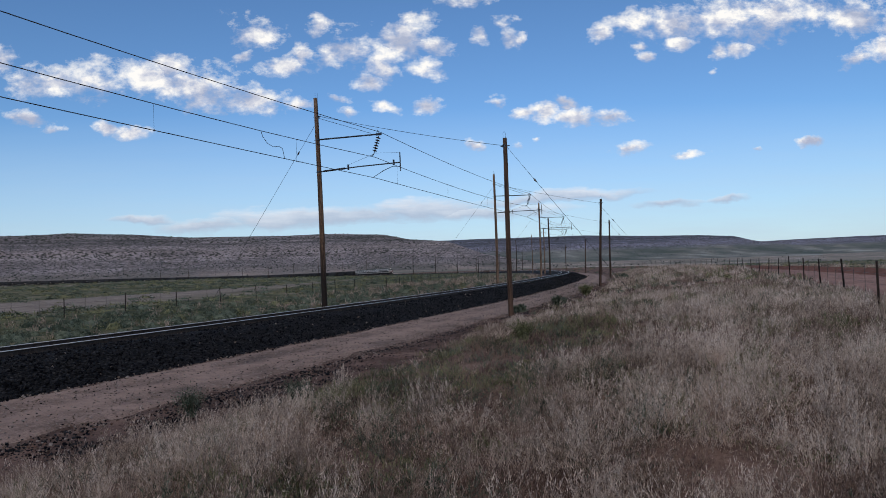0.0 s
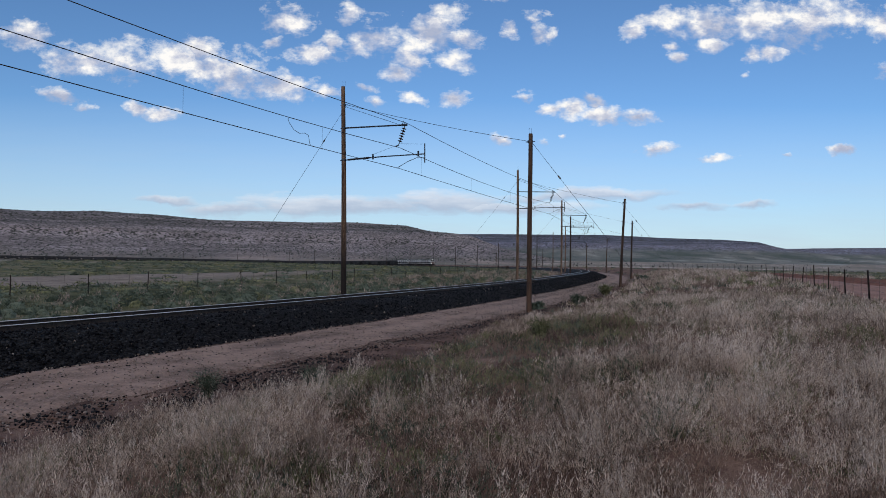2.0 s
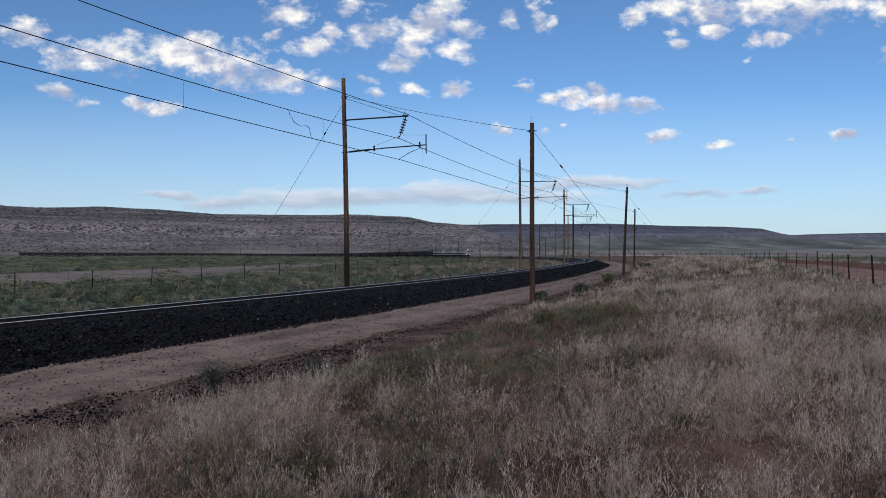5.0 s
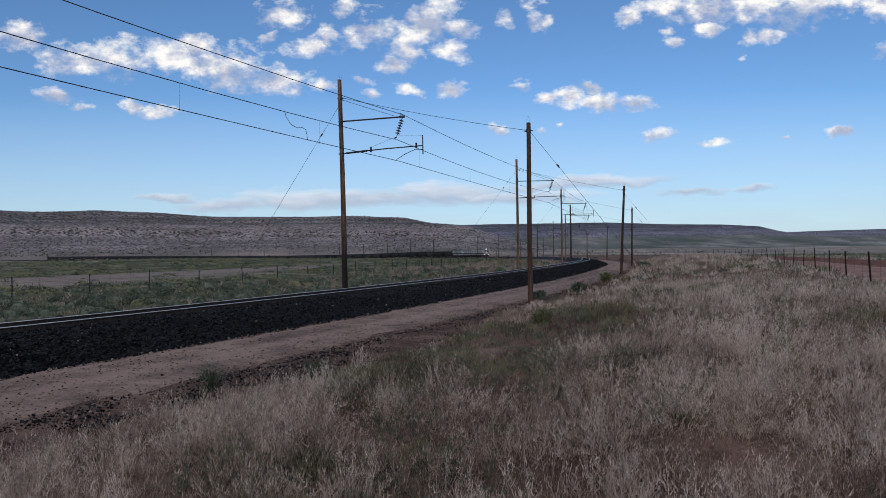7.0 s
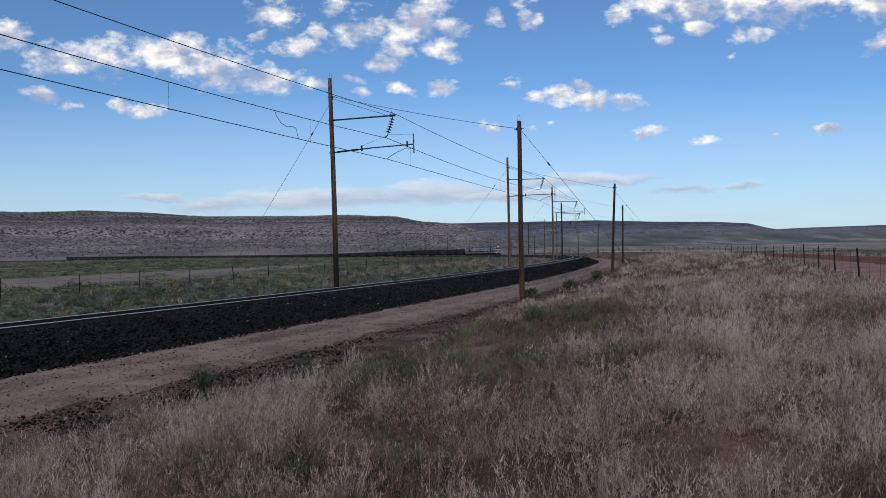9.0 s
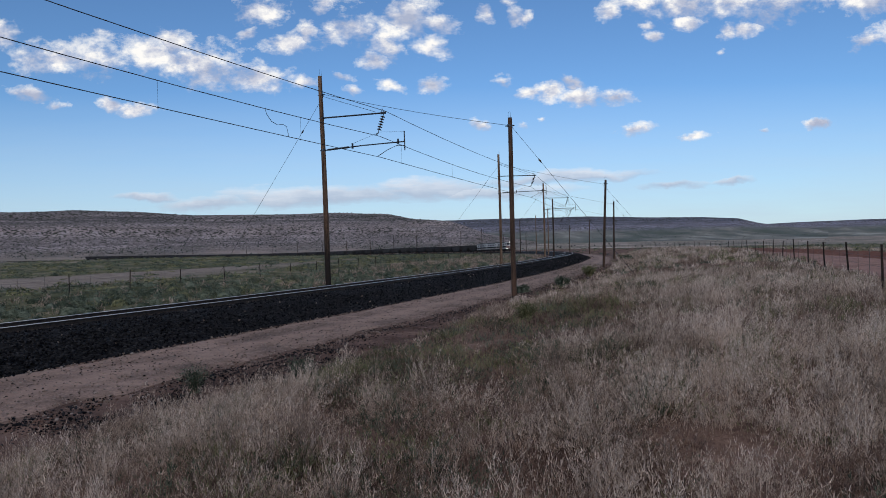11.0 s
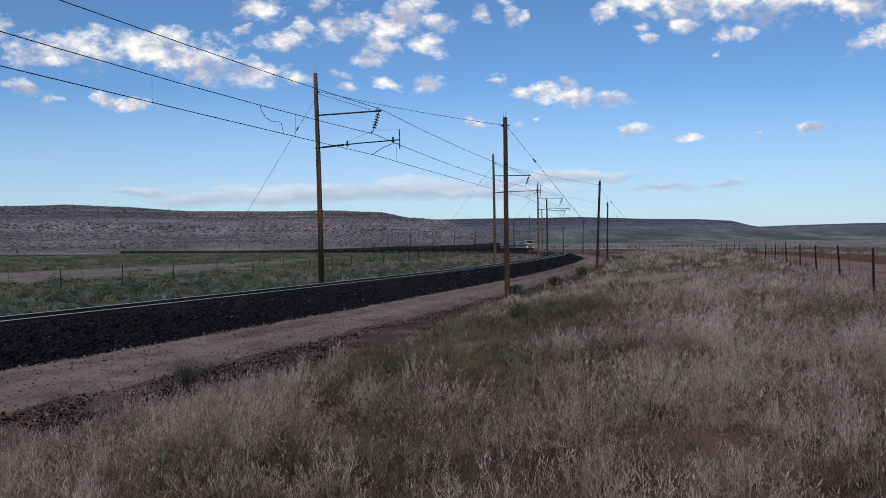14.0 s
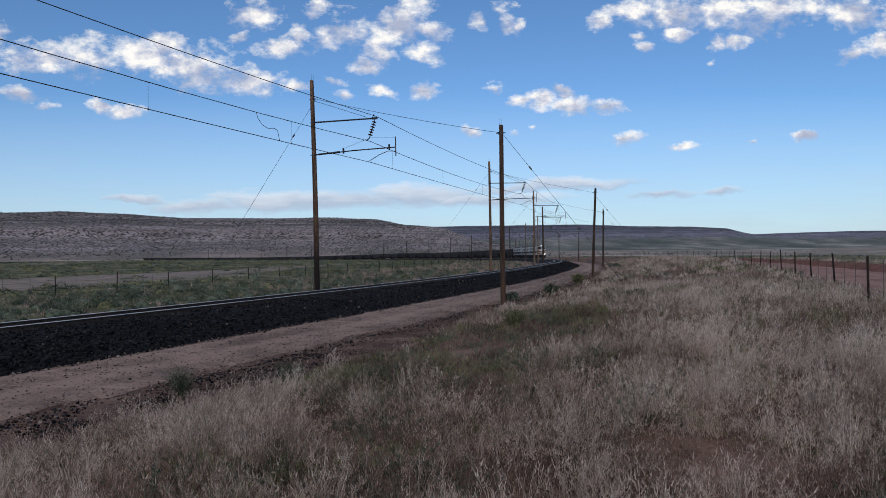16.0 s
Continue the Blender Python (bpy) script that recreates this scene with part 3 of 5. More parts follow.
def tri_mesh(name, verts, tris, material):
    """A big mesh of triangles from arrays."""
    me = bpy.data.meshes.new(name)
    verts, tris = np.asarray(verts, np.float32), np.asarray(tris, np.int32)
    me.vertices.add(len(verts))
    me.vertices.foreach_set("co", verts.ravel())
    me.loops.add(tris.size)
    me.loops.foreach_set("vertex_index", tris.ravel())
    me.polygons.add(len(tris))
    me.polygons.foreach_set("loop_start", np.arange(0, tris.size, 3, dtype=np.int32))
    me.materials.append(material)
    me.update(calc_edges=True)
    me.validate()
    return me


def part(name, bm, material, parent, label="", smooth_shade=False):
    me = bpy.data.meshes.new(name)
    bm.normal_update()
    bm.to_mesh(me)
    bm.free()
    me.materials.append(material)
    if smooth_shade:
        me.polygons.foreach_set("use_smooth", [True] * len(me.polygons))
    ob = new(name, me)
    ob.parent = parent
    if label:
        tagged(ob, label)
    return ob


def share(name, me, parent, m=None):
    ob = new(name, me)
    ob.parent = parent
    if m is not None:
        ob.matrix_basis = m
    return ob


def box(bm, lo, hi, bevel=0.0):
    r = bmesh.ops.create_cube(bm, size=1)
    for v in r["verts"]:
        v.co = Vector([lo[i] + (v.co[i] + .5) * (hi[i] - lo[i]) for i in range(3)])
    if bevel:
        es = list({e for v in r["verts"] for e in v.link_edges})
        bmesh.ops.bevel(bm, geom=es, offset=bevel, segments=1, affect="EDGES")
    return bm


def tube(bm, pts, radius, sides=6, radii=None):
    """A round rod through points."""
    pts = [Vector(p) for p in pts]
    rings = []
    for i, p in enumerate(pts):
        d = (pts[min(i + 1, len(pts) - 1)] - pts[max(i - 1, 0)]).normalized()
        u = d.cross(Vector((0, 0, 1)))
        u = (d.cross(Vector((1, 0, 0))) if u.length < .05 else u).normalized()
        w = d.cross(u)
        r = radii[i] if radii else radius
        rings.append([bm.verts.new(p + (u * math.cos(k * 2 * math.pi / sides) + w * math.sin(k * 2 * math.pi / sides)) * r) for k in range(sides)])
    for a, b in zip(rings, rings[1:]):
        for k in range(sides):
            bm.faces.new((a[k], a[(k + 1) % sides], b[(k + 1) % sides], b[k]))
    bm.faces.new(rings[0][::-1])
    bm.faces.new(rings[-1])
    return bm


def thing(name, m, label, category, group="", kind=""):
    ob = new(name)
    ob.empty_display_size = .3
    ob.matrix_basis = m
    return tagged(ob, label, category, group, kind)


def sweep(name, section, arcs, material, closed=False, flat=True):
    """A section of (s, height over the rail) swept along the railway curve."""
    verts, faces, n = [], [], len(section)
    for a in arcs:
        z0 = rail_z(a)
        for s, h in section:
            x, y = plan(s, a)
            verts.append((x, y, z0 + h))
    for i in range(len(arcs) - 1):
        for k in range(n if closed else n - 1):
            j = (k + 1) % n
            faces.append((i * n + k, (i + 1) * n + k, (i + 1) * n + j, i * n + j))
    return mesh_from(name, verts, faces, material, flat)


# ---- ground, roads, mesas ----
def arcs_of(lo, hi):
    """Arc stations, close together beside the camera."""
    near = np.arange(-70, 130, 1.0)
    far = np.concatenate([np.arange(130, 320, 4.0), np.arange(320, 960, 12.0)])
    rest = np.concatenate([np.arange(960, RT * 2 * math.pi - 330, 60.0), np.arange(-330, -70, 10.0)])
    every = np.sort(np.concatenate([near, far, rest]))
    return every[(every >= lo) & (every <= hi)]


def build_ground():
    inner = np.concatenate([[1, 60, 140, 220, 300, 360, 410, 450, 480], np.arange(500, 540, 2.0)])
    mid = np.arange(540, RT - 6, 1.0)
    close = np.concatenate([np.arange(RT - 6, RT + 42, .4)])
    outer = np.concatenate([np.arange(RT + 42, RT + 90, 3.0), np.geomspace(RT + 92, 5300, 46)])
    radii = np.concatenate([inner, mid, close, outer])
    arcs = arcs_of(-400, 9000)
    w = math.radians(A0) + arcs / RT
    rr, ww = np.meshgrid(radii, w, indexing="ij")
    x, y = CX + rr * np.cos(ww), CY + rr * np.sin(ww)
    z = ground_z(x, y)
    ni, nj = x.shape
    idx = np.arange(ni * nj).reshape(ni, nj)
    nxt = np.roll(idx, -1, axis=1)
    q0, q1, q2, q3 = idx[:-1], idx[1:], nxt[1:], nxt[:-1]
    tris = np.concatenate([np.stack([q0, q1, q2], -1).reshape(-1, 3), np.stack([q0, q2, q3], -1).reshape(-1, 3)])
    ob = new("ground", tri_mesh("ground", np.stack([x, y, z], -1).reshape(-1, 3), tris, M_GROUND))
    ob.data.polygons.foreach_set("use_smooth", [True] * len(ob.data.polygons))
    tagged(ob, "dry reddish desert ground with sparse scrub", "ground", kind="structure")


def strip(name, lo, hi, material, label, arcs, lift=.02, ragged=.6):
    """A dirt road laid on the ground along the curve, with worn edges."""
    cols = np.linspace(0, 1, 15)
    verts, faces = [], []
    for a in arcs:
        e0 = lo + ragged * (.35 * noise.noise(Vector((a * .35, 3, 0))) + .7 * noise.noise(Vector((a * 1.1, 5, 0))))
        e1 = hi + ragged * (noise.noise(Vector((a * .3, 9, 0))) + .8 * noise.noise(Vector((a * 1.1, 1, 0))))
        for k in cols:
            s = e0 + (e1 - e0) * k
            x, y = plan(s, a)
            rut = -.03 * (math.exp(-((k - .3) / .08) ** 2) + math.exp(-((k - .72) / .08) ** 2))
            edge = min(k, 1 - k)
            verts.append((x, y, float(ground_z(x, y)) + (lift + .036 * min(edge * 6, 1) + rut if edge > .02 else -.06)))
    n = len(cols)
    for i in range(len(arcs) - 1):
        for k in range(n - 1):
            faces.append((i * n + k, i * n + k + 1, (i + 1) * n + k + 1, (i + 1) * n + k))
    ob = new(name, mesh_from(name, verts, faces, material, False))
    return tagged(ob, label, "road", kind="structure")


def build_mesa(name, label, az, top, near, far, base, material, seed, cliff):
    """A long flat-topped ridge with bedded cliffs: bearings in degrees from +y, crest heights between control points."""
    angs = np.radians(np.arange(az[0], az[-1], .12))
    rows = np.linspace(0, 1, 56)
    verts, faces = [], []
    for w in angs:
        crest = float(np.interp(math.degrees(w), az, top))
        gully = noise.fractal(Vector((math.degrees(w) * .35, seed, 0)), 1.0, 2.0, 5)
        for t in rows:
            d = near + (far - near) * t
            d2 = d + 45 * gully * (1 - t)
            x, y = d2 * math.sin(w), d2 * math.cos(w)
            # rubble slope, two ledges, cap
            h = .62 * t ** 1.15 / .8 ** 1.15 if t < .8 else .62
            h += cliff * smooth(t, .50, .53) + cliff * smooth(t, .74, .78) + (.38 - 2 * cliff) * smooth(t, .40, .80)
            n = noise.fractal(Vector((x * .006, y * .006, seed)), 1.0, 2.0, 6) * (.055 * float(smooth(t, .02, .3)))
            n *= 1 - .75 * float(smooth(t, .7, .8))
            verts.append((x, y, base + (crest - base) * (float(h) + n) - (10 if t == 0 else 0)))
    n = len(rows)
    for i in range(len(angs) - 1):
        for k in range(n - 1):
            faces.append((i * n + k, (i + 1) * n + k, (i + 1) * n + k + 1, i * n + k + 1))
    ob = new(name, mesh_from(name, verts, faces, material, False))
    return tagged(ob, label, "mesa", kind="structure")


build_ground()
strip("service_road", 4.0, 7.5, M_ROAD, "pinkish gravel service road beside the ballast", arcs_of(-120, 420))
strip("dirt_road", 25.5, 33.0, M_REDROAD, "wide red dirt road behind the wire fence", arcs_of(-120, 500))
build_mesa("mesa_west", "long flat-topped mesa dotted with dark junipers", [-52, -40, -34, -30, -26, -22, -18, -12, -8, -3, -1, 2, 5, 9], [95, 88, 96, 92, 97, 93, 84, 84, 87, 80, 66, 58, 20, -5], 1150, 2150, -12.5, M_MESA, 3.0, .13)
build_mesa("mesa_north", "distant flat-topped mesa tapering to a low point", [-12, -4, 0, 5, 9, 13, 17, 21.5, 24, 25.2, 26.5, 30], [90, 95, 103, 106, 106, 106, 96, 88, 78, 58, 42, 14], 2500, 3650, -13, M_MESA_HAZED, 8.0, .13)
build_mesa("ridge_far", "low haze-blue ridge on the horizon", [10, 18, 24, 28, 32, 38, 46], [20, 48, 60, 68, 74, 70, 62], 3700, 4600, -14, M_MESA_HAZED, 12.0, .08)

# ---- railway ----
TRACK_ARCS = np.concatenate([np.arange(-90, 130, 1.5), np.arange(130, 1250, 5.0)])


def build_track():
    track = thing("railway_track", Matrix(), "steel rails on ties over dark ballast", "railway", kind="structure")
    cant = .03
    for g in (-.755, .755):
        up = cant if g > 0 else 0
        prof = [(-.027, up), (.027, up), (.036, up - .013), (.036, up - .035), (.010, up - .05), (.010, up - .15), (.075, up - .17), (.075, up - .185), (-.075, up - .185), (-.075, up - .17), (-.010, up - .15), (-.010, up - .05), (-.036, up - .035), (-.036, up - .013)]
        me = sweep("rail", [(g + s, h) for s, h in prof], TRACK_ARCS, M_RAIL, True)
        me.materials.append(M_RAILTOP)
        n = len(prof)
        me.polygons.foreach_set("material_index", [1 if i % n in (0, 1, n - 1) else 0 for i in range(len(me.polygons))])
        share("rail", me, track)
    sec = [(-4.1, -1.05), (-3.4, -.80), (-2.1, -.24), (-1.5, -.165), (-.9, -.17), (0, -.18), (.9, -.13), (1.5, -.10), (2.15, -.16), (2.6, -.36), (3.1, -.52), (3.6, -.68), (4.1, -.80), (4.4, -.95)]
    verts, faces = [], []
    arcs = TRACK_ARCS
    n = len(sec)
    for a in arcs:
        for k, (s, h) in enumerate(sec):
            j = 0 if a > 200 else .05 * noise.noise(Vector((s * 2.1, a * 1.3, 0))) + .04 * noise.noise(Vector((s * 6, a * 5, 2)))
            x, y = plan(s + (1.2 * j if k > 8 else 0), a)
            verts.append((x, y, rail_z(a) + h + (j if k not in (0, n - 1) else 0)))
    for i in range(len(arcs) - 1):
        for k in range(n - 1):
            faces.append((i * n + k, i * n + k + 1, (i + 1) * n + k + 1, (i + 1) * n + k))
    share("ballast_bed", mesh_from("ballast_bed", verts, faces, M_BALLAST, False), track)
    bm = bmesh.new()
    box(bm, (-1.3, -.12, -.40), (1.3, .12, -.187), .02)
    me = bpy.data.meshes.new("tie")
    bm.to_mesh(me)
    bm.free()
    me.materials.append(M_TIE)
    for i in range(290):
        a = -60 + i * .62
        x, y = plan(0, a)
        share("tie", me, track, pose(x, y, rail_z(a), 0, 0, A0 + math.degrees(a / RT)))
    return track


TRACK = build_track()

# ---- poles of the overhead line ----
def frame_at(s, a, z, lean_out=0.0, lean_along=0.0):
    """A pose on the curve: x points outwards from its centre, y along the track."""
    x, y = plan(s, a)
    return pose(x, y, z, 0, 0, A0 + math.degrees(a / RT)) @ pose(0, 0, 0, lean_along, lean_out, 0)


POLE_S = -3.24
TOP, UPPER, LOWER = 12.25, 9.78, 7.88      # heights over the pole's foot


def post_mesh(name, height, r0, r1, wood):
    """A tapered, slightly crooked trunk."""
    verts, faces, rows, sides = [], [], 26, 12
    for i in range(rows + 1):
        t = i / rows
        r = r0 + (r1 - r0) * t
        ox, oy = .03 * math.sin(t * 5 + height), .03 * math.sin(t * 3.1 + 1)
        for k in range(sides):
            w = k * 2 * math.pi / sides
            q = r * (1 + .03 * noise.noise(Vector((math.cos(w) * 2, math.sin(w) * 2, t * 4 + height))))
            verts.append((ox * t + q * math.cos(w), oy * t + q * math.sin(w), -1.0 + (height + 1.0) * t))
    for i in range(rows):
        for k in range(sides):
            j = (k + 1) % sides
            faces.append((i * sides + k, i * sides + j, (i + 1) * sides + j, (i + 1) * sides + k))
    faces.append(tuple(rows * sides + k for k in range(sides)))
    return mesh_from(name, verts, faces, wood, False)


M_STUB = mat("brown_stained_wood", (.022, .013, .010), (.115, .064, .042), 1.2, 26, .5, .85, third=(.060, .034, .023), stretch=(4, 4, .35), island=.15)


def build_mast(m, wood, r0=.17, r1=.115, label="tall weathered wooden overhead-line pole with two steel bracket arms"):
    mast = thing("catenary_pole", m, label, "pole", "overhead line poles")
    share("post", post_mesh("post", TOP, r0, r1, wood), mast)
    for h in (11.15, UPPER, LOWER):
        bm = bmesh.new()
        r = .175 - .004 * h
        tube(bm, [(0, 0, h - .05), (0, 0, h + .05)], r, 12)
        tube(bm, [(-r - .08, 0, h), (r + .12, 0, h)], .025, 6)
        part("collar", bm, M_STEEL, mast)
    # upper bracket with its stay and insulator
    bm = bmesh.new()
    tube(bm, [(.12, 0, UPPER), (4.0, 0, UPPER - .10)], .045, 8)
    box(bm, (3.82, -.05, UPPER - .16), (4.16, .05, UPPER - .04), .01)
    tube(bm, [(3.85, 0, UPPER - .06), (3.93, 0, UPPER + .14), (4.03, 0, UPPER - .06)], .02, 6)
    up = part("upper_arm", bm, M_STEEL, mast)
    bm = bmesh.new()
    tube(bm, [(.1, 0, 11.05), (3.5, 0, UPPER)], .012, 5)
    part("stay_rod", bm, M_WIRE, mast)
    bm = bmesh.new()
    a, b = Vector((4.02, 0, UPPER - .14)), Vector((3.62, 0, UPPER - 1.22))
    tube(bm, [a, b], .022, 6)
    string = part("insulator", bm, M_INSUL, mast, "brown porcelain insulator string")
    for k in range(6):
        c = a.lerp(b, .16 + k * .13)
        d = (b - a).normalized()
        part("disc", tube(bmesh.new(), [c - d * .05, c - d * .01, c + d * .035], .1, 12, [.04, .145, .11]), M_INSUL, string)
    bm = bmesh.new()
    tube(bm, [(3.62, 0, UPPER - 1.22), (3.45, 0, UPPER - 1.32)], .03, 6)
    tube(bm, [(3.62, 0, UPPER - 1.2), (1.85, 0, LOWER + .2)], .008, 5)
    tube(bm, [(3.62, 0, UPPER - 1.15), (5.25, 0, LOWER + .62)], .007, 5)
    part("hanger", bm, M_WIRE, mast)
    # lower bracket with its steady arm
    bm = bmesh.new()
    tube(bm, [(.12, 0, LOWER), (2.6, 0, LOWER + .07), (5.25, 0, LOWER + .07)], .035, 8)
    tube(bm, [(.3, 0, LOWER + .01), (1.2, 0, LOWER + .035)], .055, 8)
    tube(bm, [(1.25, 0, LOWER + .035), (1.7, 0, LOWER + .05)], .06, 8)
    for x in (1.95, 4.85):
        box(bm, (x - .04, -.05, LOWER - .06), (x + .04, .05, LOWER + .26), .01)
    tube(bm, [(5.25, 0, LOWER - .42), (5.25, 0, LOWER + .66)], .035, 8)
    part("lower_arm", bm, M_STEEL, mast)
    bm = bmesh.new()
    tube(bm, [(5.25, 0, LOWER - .15), (4.75, 0, LOWER - .12), (4.2, 0, LOWER - .3), (3.55, 0, LOWER - .62)], .018, 6)
    part("steady_arm", bm, M_STEEL, mast)
    bm = bmesh.new()
    tube(bm, [(-.05, 0, TOP), (-.06, 0, TOP + .4)], .006, 4)
    tube(bm, [(.05, .04, TOP), (.08, .04, TOP + .3)], .006, 4)
    part("spike", bm, M_WIRE, mast)
    return mast


first = dark_mast = tan_mast = None
for i in range(-1, 22):
    a = i * STEP * RT
    z = rail_z(a) - .20
    m = frame_at(POLE_S, a, z, -1.0 if i == 0 else random.uniform(-.4, .2), random.uniform(-.3, .3))
    if i == 3 or i > 5:
        if dark_mast is None:
            dark_mast = build_mast(m, M_TAR, .20, .15, "dark creosoted wooden overhead-line pole with two steel bracket arms")
        else:
            copy_thing(dark_mast, m)
    elif i > 0:
        if tan_mast is None:
            tan_mast = build_mast(m, M_POLE, .17, .12, "sun-bleached tan wooden overhead-line pole with two steel bracket arms")
        else:
            copy_thing(tan_mast, m)
    elif first is None:
        first = build_mast(m, M_BUTT)
    else:
        copy_thing(first, m)


def build_stub(m):
    stub = thing("anchor_pole", m, "reddish-brown stained wooden stub pole beside the gravel road", "pole", "anchor poles outside the curve")
    share("post", post_mesh("post", 9.5, .150, .112, M_STUB), stub)
    bm = bmesh.new()
    tube(bm, [(0, 0, 9.02), (0, 0, 9.14)], .15, 12)
    tube(bm, [(-.24, 0, 9.08), (.26, 0, 9.08)], .025, 6)
    part("collar", bm, M_STEEL, stub)
    bm = bmesh.new()
    tube(bm, [(-.06, 0, 9.5), (-.07, 0, 9.75), (.0, 0, 9.86), (.07, 0, 9.75), (.06, 0, 9.5)], .006, 4)
    part("wire_loop", bm, M_WIRE, stub)
    return stub


def sag(p, q, drop, n=10):
    p, q = Vector(p), Vector(q)
    return [p.lerp(q, k / n) - Vector((0, 0, drop * 4 * (k / n) * (1 - k / n))) for k in range(n + 1)]


def wire_thing(name, label, lines, radius, category="wire", group=""):
    bm = bmesh.new()
    run = [lines[0][0]]
    for pts in lines:
        run += list(pts[1:])
    tube(bm, run, radius, 5)
    me = bpy.data.meshes.new(name)
    bm.to_mesh(me)
    bm.free()
    me.materials.append(M_WIRE)
    return tagged(new(name, me), label, category, group)


STUB_S = 8.05
stub = None
for i in range(0, 10):
    a = i * STEP * RT
    x, y, z = ground_at(STUB_S, a)
    m = frame_at(STUB_S, a, z - .05, (-.4, 2.0, .3, -.8)[i % 4] if i < 4 else random.uniform(-1, 1), 0)
    if stub is None:
        stub = build_stub(m)
    else:
        copy_thing(stub, m)
    head = Vector((x, y, z + 9.03))
    px, py = plan(POLE_S, a)
    zr = rail_z(a) - .20
    wire_thing("span_wire", "thin steel span wire between two pole tops", [sag((px, py, zr + 11.15), head, .12)], .012, group="span wires")
    ax, ay, az_ = ground_at(STUB_S + 6.6, a - 1.0)
    guy = wire_thing("guy_wire", "taut steel guy wire with a strain insulator", [[head, (ax, ay, az_)]], .010, group="guy wires")
    mid = head.lerp(Vector((ax, ay, az_)), .24)
    d = (Vector((ax, ay, az_)) - head).normalized()
    bm = bmesh.new()
    tube(bm, [mid - d * .14, mid - d * .05, mid + d * .05, mid + d * .14], .05, 8, [.016, .045, .045, .016])
    part("strain_insulator", bm, M_INSUL, guy)
    # guy on the inner side of the tall pole
    gx, gy, gz = ground_at(POLE_S - 9.8, a + 1.5)
    top = Vector((px, py, zr + 11.1))
    guy = wire_thing("guy_wire", "taut steel guy wire with a strain insulator", [[top, (gx, gy, gz)]], .010, group="guy wires")
    mid = top.lerp(Vector((gx, gy, gz)), .17)
    d = (Vector((gx, gy, gz)) - top).normalized()
    bm = bmesh.new()
    tube(bm, [mid - d * .14, mid - d * .05, mid + d * .05, mid + d * .14], .05, 8, [.016, .045, .045, .016])
    part("strain_insulator", bm, M_INSUL, guy)

# ---- running wires: straight from pole to pole ----
def support(i, k, h):
    """A point k metres out from pole i and h over its foot."""
    a = i * STEP * RT
    x, y = plan(POLE_S + k, a)
    return Vector((x, y, rail_z(a) - .20 + h))


def running(k, h, drop, lift0=0.0):
    lines = []
    for i in range(-1, 21):
        p, q = support(i, k, h), support(i + 1, k, h)
        if i == -1:
            p.z += lift0
        lines.append(sag(p, q, drop, 8))
    return lines


STATIC = running(3.95, UPPER + .06, .30, .20)
MESS = running(3.55, UPPER - 1.33, .35, .40)
CONT = running(3.55, LOWER - .62, .05, .26)
wire_thing("static_wire", "dark aerial wire along the bracket ends", STATIC, .017)
wire_thing("messenger_wire", "sagging dark messenger wire over the track", MESS, .017)
contact = wire_thing("contact_wire", "dark copper contact wire over the track", CONT, .017)
for i in range(len(MESS)):
    for t in (.08, .32, .595, .81):
        k = t * 8
        j = min(int(k), 7)
        a = MESS[i][j].lerp(MESS[i][j + 1], k - j)
        b = CONT[i][j].lerp(CONT[i][j + 1], k - j)
        if i > 9:
            continue
        bm = bmesh.new()
        tube(bm, [a, b], .005, 4)
        box(bm, b - Vector((.02, .02, .03)), b + Vector((.02, .02, .03)))
        part("dropper", bm, M_WIRE, contact)
# loose jumper near the first pole
bm = bmesh.new()
def on(lines, i, t):
    k = t * 8
    j = min(int(k), 7)
    return lines[i][j].lerp(lines[i][j + 1], k - j)
p, q = on(MESS, 0, .745), on(CONT, 0, .787)
dq = q - p
flat = Vector((dq.x, dq.y, 0))
tube(bm, [p, p + flat * .06 - Vector((0, 0, .22)), p + flat * .25 - Vector((0, 0, .48)), p + flat * .5 - Vector((0, 0, .58)), p + flat * .74 - Vector((0, 0, .50)), p + flat * .90 - Vector((0, 0, .56)), p + flat * .97 - Vector((0, 0, .9)), q], .012, 6)
part("jumper", bm, M_WIRE, contact, "looped jumper cable between two wires")


